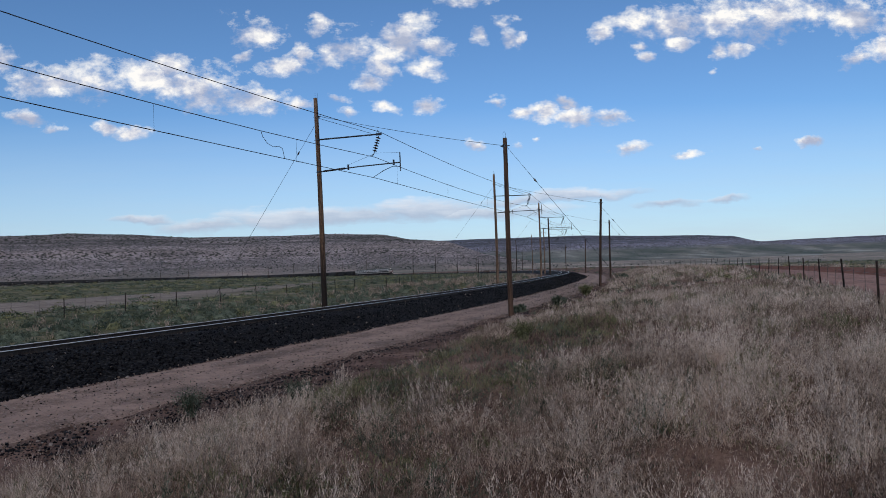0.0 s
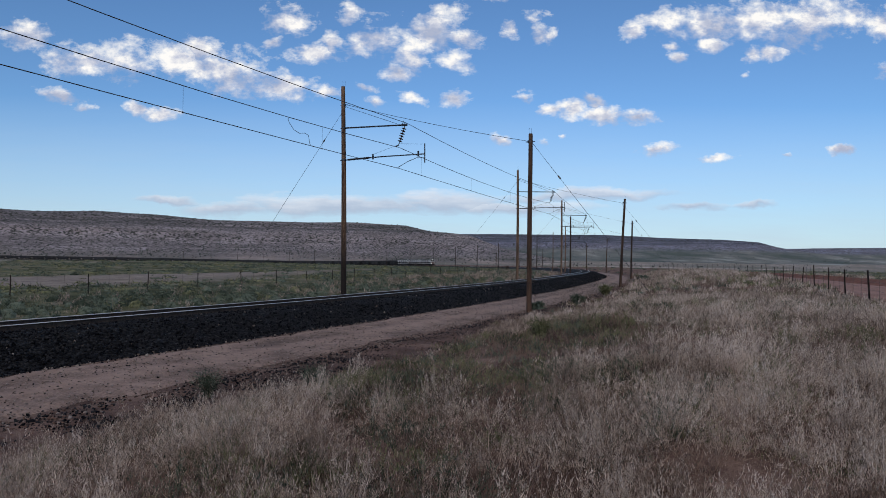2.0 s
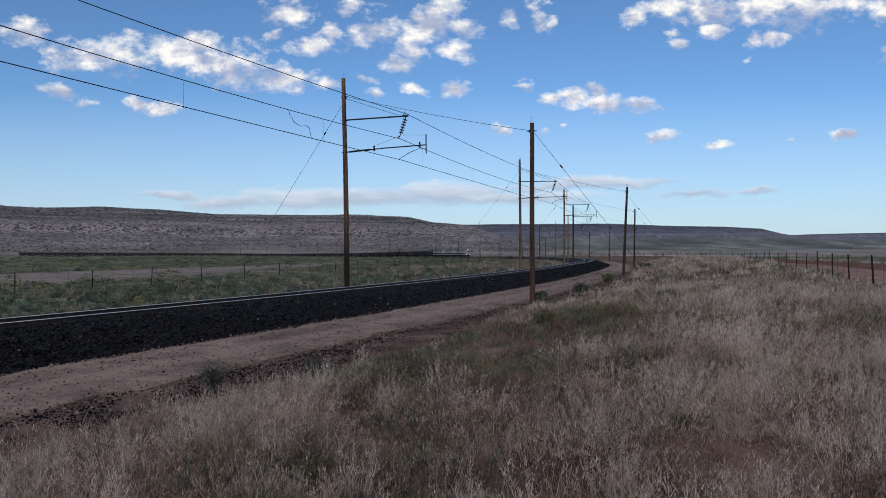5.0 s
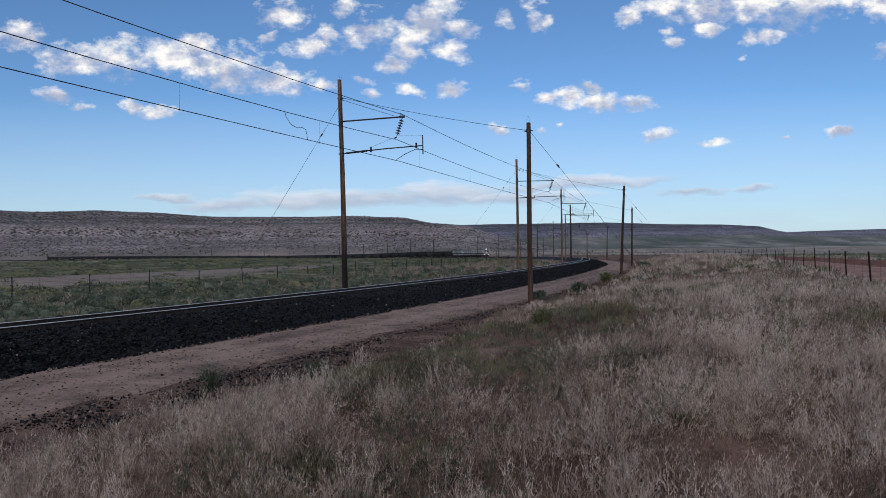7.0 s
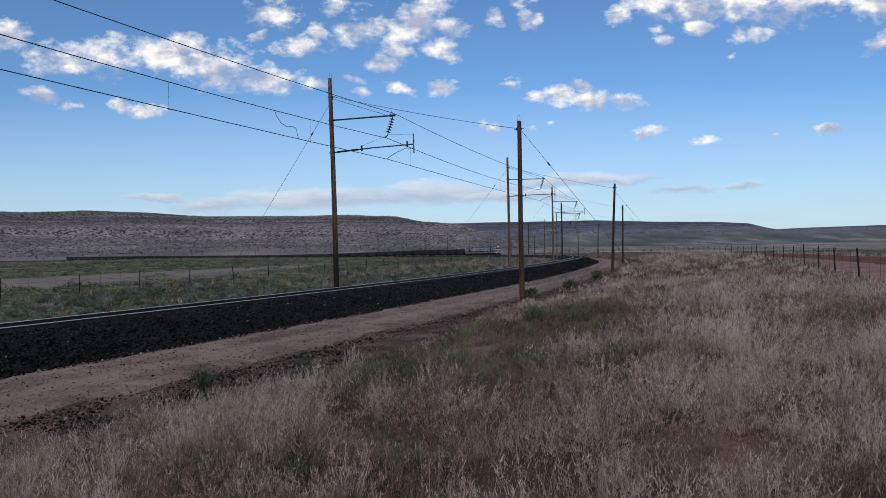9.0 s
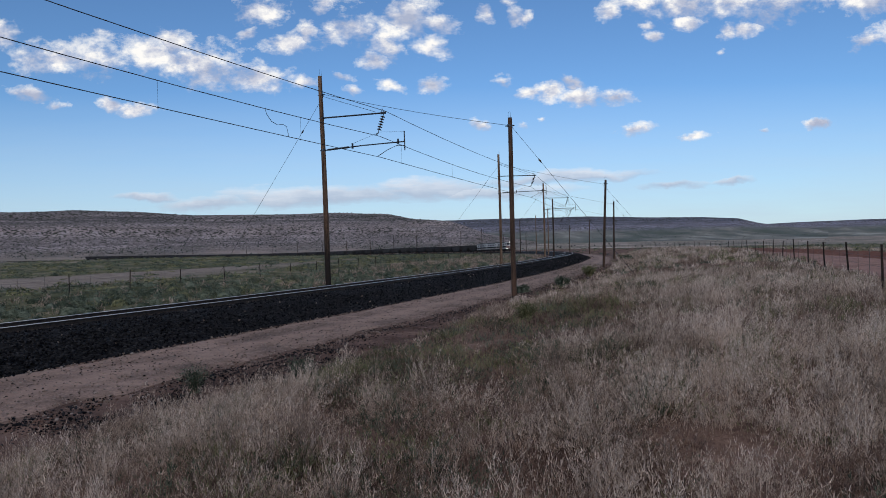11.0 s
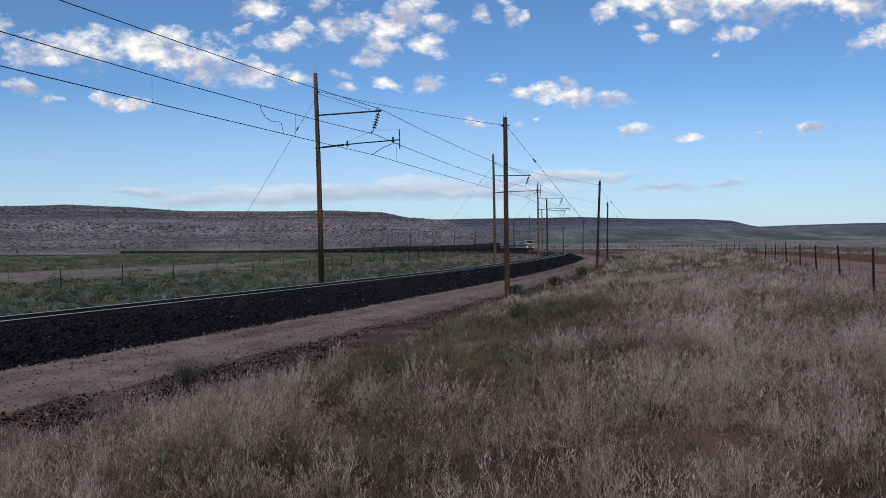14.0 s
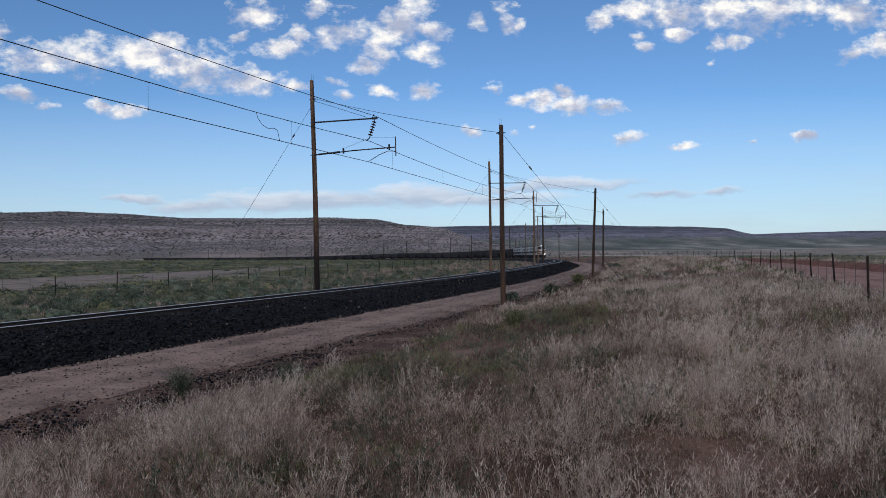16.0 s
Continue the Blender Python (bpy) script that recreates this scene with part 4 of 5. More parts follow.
# ---- fences ----
def fence(name, s, a0, a1, step, height, label, lean, wires):
    f = thing(name, Matrix(), label, "fence")
    me_list = []
    for v in range(3):
        bm = bmesh.new()
        tube(bm, [(0, 0, -.4), (.01 * v, 0, height * .5), (0, .01 * v, height)], .04, 6, [.036, .033, .031])
        me = bpy.data.meshes.new("fence_post")
        bm.to_mesh(me)
        bm.free()
        me.materials.append(M_POST)
        me_list.append(me)
    n = int((a1 - a0) / step)
    tops = []
    rng = random.Random(4)
    for i in range(n + 1):
        a = a0 + i * step + rng.uniform(-.15, .15)
        x, y, z = ground_at(s, a)
        lx, ly = rng.gauss(0, lean), rng.gauss(0, lean)
        m = pose(x, y, z, 0, 0, A0 + math.degrees(a / RT)) @ pose(0, 0, 0, lx, ly, rng.uniform(0, 360))
        ob = share("fence_post", me_list[i % 3], f, m @ Matrix.Diagonal((1, 1, rng.uniform(.94, 1.06), 1)))
        tops.append(m)
    stay = bmesh.new()
    tube(stay, [(0, 0, .12), (0, 0, height * .95)], .008, 4)
    stay_me = bpy.data.meshes.new("fence_stay")
    stay.to_mesh(stay_me)
    stay.free()
    stay_me.materials.append(M_BARB)
    for p, q in zip(tops[:30], tops[1:]):
        for k in (.33, .67):
            share("fence_stay", stay_me, f, Matrix.Translation(p.translation.lerp(q.translation, k)))
    for h in wires:
        bm = bmesh.new()
        tube(bm, [m @ Vector((0, 0, h * height)) for m in tops], .0035, 4)
        part("fence_wire", bm, M_BARB, f)
    return f


fence("field_fence", -19.0, -19.9, 330, 5.15, 1.22, "wire fence on thin dark posts along the field", 1.2, (.2, .42, .66, .92))
fence("road_fence", 22.6, -49.7, 420, 6.1, 1.38, "wire fence on leaning dark posts beside the dirt road", 3.0, (.15, .35, .55, .75, .94))


# ---- train ----
M_COAL = mat("hopper_paint", (.016, .016, .018), (.066, .061, .062), .8, 9, .15, .7, .2, stretch=(1, 1, .5), island=.25)
M_BLACK = mat("underframe_grime", (.010, .010, .011), (.035, .032, .030), 2, 20, .2, .85)
M_WHITE = mat("loco_cream_paint", (.34, .33, .32), (.62, .60, .58), .7, 8, .05, .45, stretch=(1, 1, .4))
M_RED = mat("loco_red_stripe", (.10, .030, .022), (.18, .052, .036), 2, 20, .05, .45)
M_GLASS = mat("dark_cab_glass", (.010, .012, .016), (.02, .022, .026), 2, 20, 0, .08)
M_ROOF = mat("loco_roof", (.05, .05, .055), (.15, .145, .145), 2, 20, .1, .7)
M_LAMP = glow("headlight", (1, .95, .82), 6)

CAR_LEN, LOCO_LEN, SPEED, HEAD0 = 15.6, 19.6, 19.12, 494.0


def plain_mesh(name, bm, material):
    me = bpy.data.meshes.new(name)
    bm.to_mesh(me)
    bm.free()
    me.materials.append(material)
    return me


def bogie_meshes():
    bm = bmesh.new()
    for sx in (-1.02, 1.02):
        box(bm, (sx - .1, -1.45, .42), (sx + .1, 1.45, .72), .04)
    box(bm, (-1, -.25, .5), (1, .25, .95), .05)
    wheels = bmesh.new()
    for sx in (-.76, .76):
        tube(wheels, [(sx - .07, 0, 0), (sx + .07, 0, 0)], .48, 14)
    tube(wheels, [(-1.0, 0, 0), (1.0, 0, 0)], .09, 8)
    return plain_mesh("bogie", bm, M_BLACK), plain_mesh("wheelset", wheels, M_BLACK)


BOGIE, WHEELSET = bogie_meshes()


def add_bogie(parent, y):
    b = share("bogie", BOGIE, parent, pose(0, y, 0))
    for k in (-.95, .95):
        share("wheelset", WHEELSET, b, pose(0, k, .48))


def build_hopper():
    """An open coal hopper: x across, y along the track, rail top at z 0."""
    car = thing("hopper_car", Matrix(), "dark grey open-top coal hopper car with ribbed sides", "freight car", "coal train")
    L = CAR_LEN / 2 - .75
    bm = bmesh.new()
    # tub with sloping ends
    lo = [(-1.45, -L + 1.9), (1.45, -L + 1.9), (1.45, L - 1.9), (-1.45, L - 1.9)]
    hi = [(-1.55, -L), (1.55, -L), (1.55, L), (-1.55, L)]
    vb = [bm.verts.new((x, y, 1.15)) for x, y in lo]
    vm = [bm.verts.new((x, y, 2.3)) for x, y in hi]
    vt = [bm.verts.new((x, y, 3.75)) for x, y in hi]
    vi = [bm.verts.new((x * .94, y * .985, 3.75)) for x, y in hi]
    vf = [bm.verts.new((x * .94, y * .985, 3.2)) for x, y in hi]
    for a, b in ((vb, vm), (vm, vt), (vt, vi), (vi, vf)):
        for k in range(4):
            bm.faces.new((a[k], a[(k + 1) % 4], b[(k + 1) % 4], b[k]))
    bm.faces.new(vb[::-1])
    part("tub", bm, M_COAL, car)
    bm = bmesh.new()
    rng = random.Random(2)
    nx, ny = 4, 14
    g = [[bm.verts.new((-1.4 + 2.8 * i / nx, -L + .1 + (2 * L - .2) * j / ny, 3.45 + .32 * math.sin(math.pi * i / nx) + rng.uniform(-.06, .06))) for j in range(ny + 1)] for i in range(nx + 1)]
    for i in range(nx):
        for j in range(ny):
            bm.faces.new((g[i][j], g[i + 1][j], g[i + 1][j + 1], g[i][j + 1]))
    part("coal_load", bm, M_BLACK, car, "heaped black coal")
    me = None
    for k in range(11):
        for sx in (-1, 1):
            if me is None:
                bm = bmesh.new()
                box(bm, (-.06, -.06, 1.5), (.06, .06, 3.72), .01)
                me = bpy.data.meshes.new("rib")
                bm.to_mesh(me)
                bm.free()
                me.materials.append(M_COAL)
            share("rib", me, car, pose(sx * 1.59, -L + .1 + k * (2 * L - .2) / 10, 0))
    bm = bmesh.new()
    box(bm, (-.3, -L - .55, .85), (.3, L + .55, 1.2), .03)
    box(bm, (-1.25, -L + 2.9, .35), (1.25, L - 2.9, 1.2), .12)
    for y in (-L - .35, L + .35):
        box(bm, (-1.4, y - .12, .95), (1.4, y + .12, 1.25), .03)
    part("frame", bm, M_BLACK, car)
    for y in (-L + 1.5, L - 1.5):
        add_bogie(car, y)
    return car


def build_loco(lead):
    """A boxy electric locomotive; its cab end looks towards -y."""
    loco = thing("electric_locomotive", Matrix(), "cream and black electric locomotive with lit headlights" if lead else "cream boxy electric locomotive coupled in the train", "locomotive", "locomotives")
    L = LOCO_LEN / 2 - .3
    bm = bmesh.new()
    sec = [(-1.52, 1.25), (1.52, 1.25), (1.52, 3.7), (1.2, 4.05), (-1.2, 4.05), (-1.52, 3.7)]
    ends = []
    for y in (-L + 2.4, L - .5):
        ends.append([bm.verts.new((x, y, z)) for x, z in sec])
    for k in range(6):
        bm.faces.new((ends[0][k], ends[0][(k + 1) % 6], ends[1][(k + 1) % 6], ends[1][k]))
    bm.faces.new(ends[0][::-1])
    bm.faces.new(ends[1])
    part("body", bm, M_WHITE, loco)
    # cab with raked front
    bm = bmesh.new()
    base = [(-1.52, -L + 2.4, 1.25), (1.52, -L + 2.4, 1.25), (1.52, -L + .1, 1.25), (-1.52, -L + .1, 1.25)]
    nose = [(-1.52, -L + 2.4, 2.75), (1.52, -L + 2.4, 2.75), (1.42, -L, 2.75), (-1.42, -L, 2.75)]
    brow = [(-1.52, -L + 2.4, 4.1), (1.52, -L + 2.4, 4.1), (1.25, -L + .75, 4.1), (-1.25, -L + .75, 4.1)]
    vs = [[bm.verts.new(v) for v in ring] for ring in (base, nose, brow)]
    for a, b in zip(vs, vs[1:]):
        for k in range(4):
            bm.faces.new((a[k], a[(k + 1) % 4], b[(k + 1) % 4], b[k]))
    bm.faces.new(vs[0][::-1])
    bm.faces.new(vs[2])
    bmesh.ops.recalc_face_normals(bm, faces=bm.faces)
    part("cab", bm, M_WHITE, loco)
    for sx in (-1, 1):
        bm = bmesh.new()
        d = .04
        pts = [(sx * .12, -L + .05 - d, 2.95), (sx * 1.28, -L + .09 - d, 2.95), (sx * 1.16, -L + .62 - d, 3.85), (sx * .12, -L + .58 - d, 3.85)]
        f0 = [bm.verts.new(p) for p in pts]
        f1 = [bm.verts.new((p[0], p[1] + .05, p[2])) for p in pts]
        bm.faces.new(f0)
        bm.faces.new(f1[::-1])
        for k in range(4):
            bm.faces.new((f0[k], f0[(k + 1) % 4], f1[(k + 1) % 4], f1[k]))
        bmesh.ops.recalc_face_normals(bm, faces=bm.faces)
        part("windshield", bm, M_GLASS, loco, "dark cab window pane")
        bm = bmesh.new()
        box(bm, (sx * 1.5 - .04, -L + 1.0, 2.95), (sx * 1.5 + .04, -L + 1.9, 3.75), .01)
        part("cab_window", bm, M_GLASS, loco, "dark cab window pane")
        for z0, z1, mt, nm in ((1.42, 1.60, M_RED, "stripe"), (1.80, 2.42, M_BLACK, "stripe")):
            bm = bmesh.new()
            box(bm, (sx * 1.535 - .012, -L + .3, z0), (sx * 1.535 + .012, L - .5, z1))
            part(nm, bm, mt, loco, "red side stripe" if mt is M_RED else "black side stripe")
        for k in range(4):
            bm = bmesh.new()
            y = -L + 4 + k * 3.4
            box(bm, (sx * 1.53 - .02, y, 2.72), (sx * 1.53 + .02, y + 2.3, 3.55), .01)
            part("louvre", bm, M_ROOF, loco, "dark ventilation grille")
        # front stripes running down to the middle
        bm = bmesh.new()
        for z0, hgt in ((2.35, .42), (1.70, .42)):
            q = [(sx * 1.45, -L - .0, z0), (sx * .05, -L - .03, z0 - .45), (sx * .05, -L - .03, z0 - .45 + hgt), (sx * 1.45, -L - .0, z0 + hgt)]
            f0 = [bm.verts.new((p[0], p[1] - .03, p[2])) for p in q]
            f1 = [bm.verts.new((p[0], p[1] + .08, p[2])) for p in q]
            bm.faces.new(f0)
            bm.faces.new(f1[::-1])
            for k in range(4):
                bm.faces.new((f0[k], f0[(k + 1) % 4], f1[(k + 1) % 4], f1[k]))
        bmesh.ops.recalc_face_normals(bm, faces=bm.faces)
        part("nose_stripe", bm, M_RED, loco, "dark red chevron stripe")
        if lead:
            bm = bmesh.new()
            tube(bm, [(sx * 1.05, -L - .02, 1.42), (sx * 1.05, -L - .12, 1.42)], .11, 12)
            part("ditch_light", bm, M_LAMP, loco, "glowing white ditch light")
    bm = bmesh.new()
    tube(bm, [(0, -L + .55, 4.22), (0, -L + .42, 4.22)], .13, 12)
    part("headlight", bm, M_LAMP if lead else M_GLASS, loco, "glowing white headlight" if lead else "unlit headlight")
    bm = bmesh.new()
    box(bm, (-.35, -L + .5, 4.02), (.35, -L + 1.4, 4.45), .05)
    box(bm, (-1.0, -L + 3.2, 4.05), (1.0, -L + 8.0, 4.42), .12)
    box(bm, (-1.1, L - 8.0, 4.05), (1.1, L - 1.5, 4.5), .15)
    box(bm, (-1.3, -L + .7, 4.08), (1.3, -L + 2.6, 4.36), .1)
    box(bm, (-1.42, -L + 2.65, 3.86), (1.42, L - .6, 4.12), .06)
    part("roof_equipment", bm, M_ROOF, loco)
    bm = bmesh.new()
    for y in (-L + 9.5, ):
        for sx in (-.6, .6):
            tube(bm, [(sx, y, 4.1), (sx, y + 1.4, 5.2), (sx, y, 6.6)], .05, 6)
        tube(bm, [(-.95, y, 6.6), (.95, y, 6.6)], .05, 6)
    part("pantograph", bm, M_STEEL, loco, "raised steel pantograph")
    bm = bmesh.new()
    box(bm, (-1.45, -L - .1, .95), (1.45, L - .2, 1.27), .04)
    box(bm, (-1.35, -L - .15, .30), (1.35, -L + .3, 1.0), .05)
    box(bm, (-1.3, -2.6, .35), (1.3, 2.6, 1.0), .08)
    box(bm, (-.2, -L - .55, .75), (.2, L + .25, 1.05), .03)
    part("underframe", bm, M_BLACK, loco)
    for y in (-L + 2.6, -L + 5.0, L - 5.0, L - 2.6):
        add_bogie(loco, y)
    return loco


LEAD = build_loco(True)
TRAIN = [(LEAD, LOCO_LEN / 2)]
second = build_loco(False)
TRAIN.append((second, LOCO_LEN * 1.5))
TRAIN.append((copy_thing(second, Matrix()), LOCO_LEN * 2.5))
hopper = build_hopper()
for k in range(40):
    car = hopper if k == 0 else copy_thing(hopper, Matrix())
    TRAIN.append((car, LOCO_LEN * 3 + CAR_LEN * (k + .5)))


def car_pose(a):
    """On the rails, facing along the curve; the slope of the line tilts it."""
    x, y = plan(0, a)
    slope = math.degrees(math.atan((rail_z(a + 8) - rail_z(a - 8)) / 16))
    z = (rail_z(a - 6) + rail_z(a + 6)) / 2
    return pose(x, y, z + .015, 0, 0, A0 + math.degrees(a / RT)) @ pose(0, 0, 0, slope, 0, 0)


# ---- plants ----
def blades(base, height, width, lean, az, rng, tip=0.0, single=False):
    """Leaves of grass: two bent pieces each, from arrays. Returns points and triangles."""
    n = len(base)
    d = np.stack([np.cos(az), np.sin(az), np.zeros(n)], 1)
    tw = rng.uniform(0, math.pi, n)
    w = np.stack([np.cos(tw), np.sin(tw), np.zeros(n)], 1) * (width / 2)[:, None]
    up = np.array([0, 0, 1.0])
    h, l = height[:, None], lean[:, None]
    if single:
        tip3 = base + up * h * np.sqrt(np.maximum(1 - .5 * l * l, .1)) + d * h * l
        return np.stack([base - w, base + w, tip3], 1).reshape(-1, 3), np.arange(3 * n).reshape(-1, 3), tip3
    p1 = base + up * h * .55 + d * h * l * .30
    p2 = base + up * h * np.sqrt(np.maximum(1 - .5 * l * l, .1)) + d * h * l
    v = np.stack([base - w, base + w, p1 - w * .8, p1 + w * .8, p2 + w * tip, ], 1).reshape(-1, 3)
    k = np.arange(n)[:, None] * 5
    t = np.concatenate([k + [0, 1, 3], k + [0, 3, 2], k + [2, 3, 4]], 1).reshape(-1, 3)
    return v, t, p2


def flecks(pos, size, rng, upright=.5, slim=.28):
    """Small seed husks or leaves: one slim triangle each."""
    n = len(pos)
    a = rng.normal(size=(n, 3))
    a[:, 2] += upright
    a /= np.linalg.norm(a, axis=1)[:, None]
    b = np.cross(a, rng.normal(size=(n, 3)))
    b /= np.linalg.norm(b, axis=1)[:, None] + 1e-9
    s = size[:, None]
    v = np.stack([pos - b * s * slim, pos + b * s * slim, pos + a * s], 1).reshape(-1, 3)
    return v, np.arange(3 * n).reshape(-1, 3)


class Heap:
    """Collects pieces of one kind of plant into one mesh."""

    def __init__(self):
        self.v, self.t, self.n = [], [], 0

    def add(self, v, t):
        self.v.append(v)
        self.t.append(t + self.n)
        self.n += len(v)

    def make(self, name, material, label, category):
        ob = new(name, tri_mesh(name, np.concatenate(self.v), np.concatenate(self.t), material))
        return tagged(ob, label, category, kind="stuff")


def field(x, y, scale, seed):
    """Soft patches between 0 and 1."""
    v = (np.sin(x * scale + seed) + np.sin(y * scale * 1.13 + seed * 2.1) + np.sin((x + y) * scale * .71 + seed * 3.7) + np.sin((x - y) * scale * 1.7 + seed) + .8 * np.sin(x * scale * 2.9 - y * scale * 2.3 + seed * 5)) / 4.8
    return np.clip(.5 + .62 * v, 0, 1)


M_STRAW = mat("dry_grass", (.16, .113, .087), (.57, .435, .350), .5, 6, 0, .8, third=(.34, .252, .198), crisp=.15, island=.30, through_light=.14)
M_SEED = mat("pale_grass", (.37, .286, .230), (.80, .655, .55), .5, 6, 0, .8, third=(.59, .462, .378), island=.3, through_light=.14)
M_RUST = mat("rusty_dead_stems", (.060, .037, .029), (.30, .200, .155), .6, 6, 0, .85, third=(.165, .106, .082), crisp=.15, island=.3, through_light=.14)
M_SAGE = mat("sage_leaves", (.030, .041, .024), (.195, .222, .158), .8, 6, 0, .8, crisp=.14, third=(.086, .105, .072), island=.22, through_light=.14)
M_GREEN = mat("rabbitbrush_leaves", (.050, .054, .022), (.30, .285, .150), .8, 6, 0, .8, third=(.170, .168, .082), island=.22, through_light=.14)
M_JUNIPER = mat("juniper", (.034, .041, .036), (.085, .096, .080), .2, 2, 0, .9, island=.6)


def plumes(heap, x, y, d, R, H, stems, k, rng, size=.0115):
    """Clumps of feathery stems: x, y, distance, radius and height of each clump, stems a clump, strands and husks a stem."""
    if not len(x):
        return
    c = np.repeat(np.arange(len(x)), stems)
    n = len(c)
    fat = np.maximum(1, d / 9)[c]
    r, q = np.sqrt(rng.random(n)), rng.uniform(0, 2 * math.pi, n)
    bx, by = x[c] + .6 * R[c] * r * np.cos(q), y[c] + .6 * R[c] * r * np.sin(q)
    base = np.stack([bx, by, ground_z(bx, by) - .03], 1)
    h = H[c] * (1.14 - .74 * r * r) * rng.uniform(.6, 1.12, n)
    q = q + rng.normal(0, .7, n)
    out = .75 * R[c] * r * rng.uniform(.3, 1.2, n) + rng.uniform(0, .06, n)
    reach = np.stack([out * np.cos(q) + .10 * h, out * np.sin(q), np.zeros(n)], 1)
    rise = np.stack([np.zeros(n), np.zeros(n), h], 1)
    # stems
    tw = rng.uniform(0, math.pi, n)
    w = np.stack([np.cos(tw), np.sin(tw), np.zeros(n)], 1) * (.0022 * fat)[:, None]
    mid = base + rise * .5 + reach * .33
    v = np.stack([base - w, base + w, mid + w * .8, mid - w * .8, base + rise + reach], 1).reshape(-1, 3)
    j = np.arange(n)[:, None] * 5
    heap.add(v, np.concatenate([j + [0, 1, 2], j + [0, 2, 3], j + [3, 2, 4]], 1).reshape(-1, 3))
    # husks in a spindle round each stem
    f = rng.uniform(.24, 1.04, (n, k))
    wide = (.026 * fat ** .6 * rng.uniform(.5, 1.3, n))[:, None] * (f - .05) * (1.16 - f) * 3.3 * np.sqrt(rng.random((n, k)))
    u = rng.uniform(0, 2 * math.pi, (n, k))
    side = np.stack([np.cos(u), np.sin(u), np.zeros((n, k))], -1)
    pos = (base[:, None] + rise[:, None] * f[..., None] + reach[:, None] * (f ** 1.6)[..., None] + side * wide[..., None]).reshape(-1, 3)
    a = side.reshape(-1, 3) * .42 + rng.normal(0, .26, (n * k, 3)) + [0, 0, 1.0]
    a /= np.linalg.norm(a, axis=1)[:, None]
    b = np.cross(a, rng.normal(size=(n * k, 3)))
    b /= np.linalg.norm(b, axis=1)[:, None] + 1e-9
    slim = rng.random((n * k, 1)) < .62
    thin = (np.minimum(size * fat ** 1.05, .13)[:, None] * rng.uniform(.6, 1.4, (n, k))).reshape(-1, 1)
    sz, thin = thin * np.where(slim, 3.6, 1.0), thin * np.where(slim, .22, .26)
    heap.add(np.stack([pos - b * thin, pos + b * thin, pos + a * sz], 1).reshape(-1, 3), np.arange(3 * n * k).reshape(-1, 3))


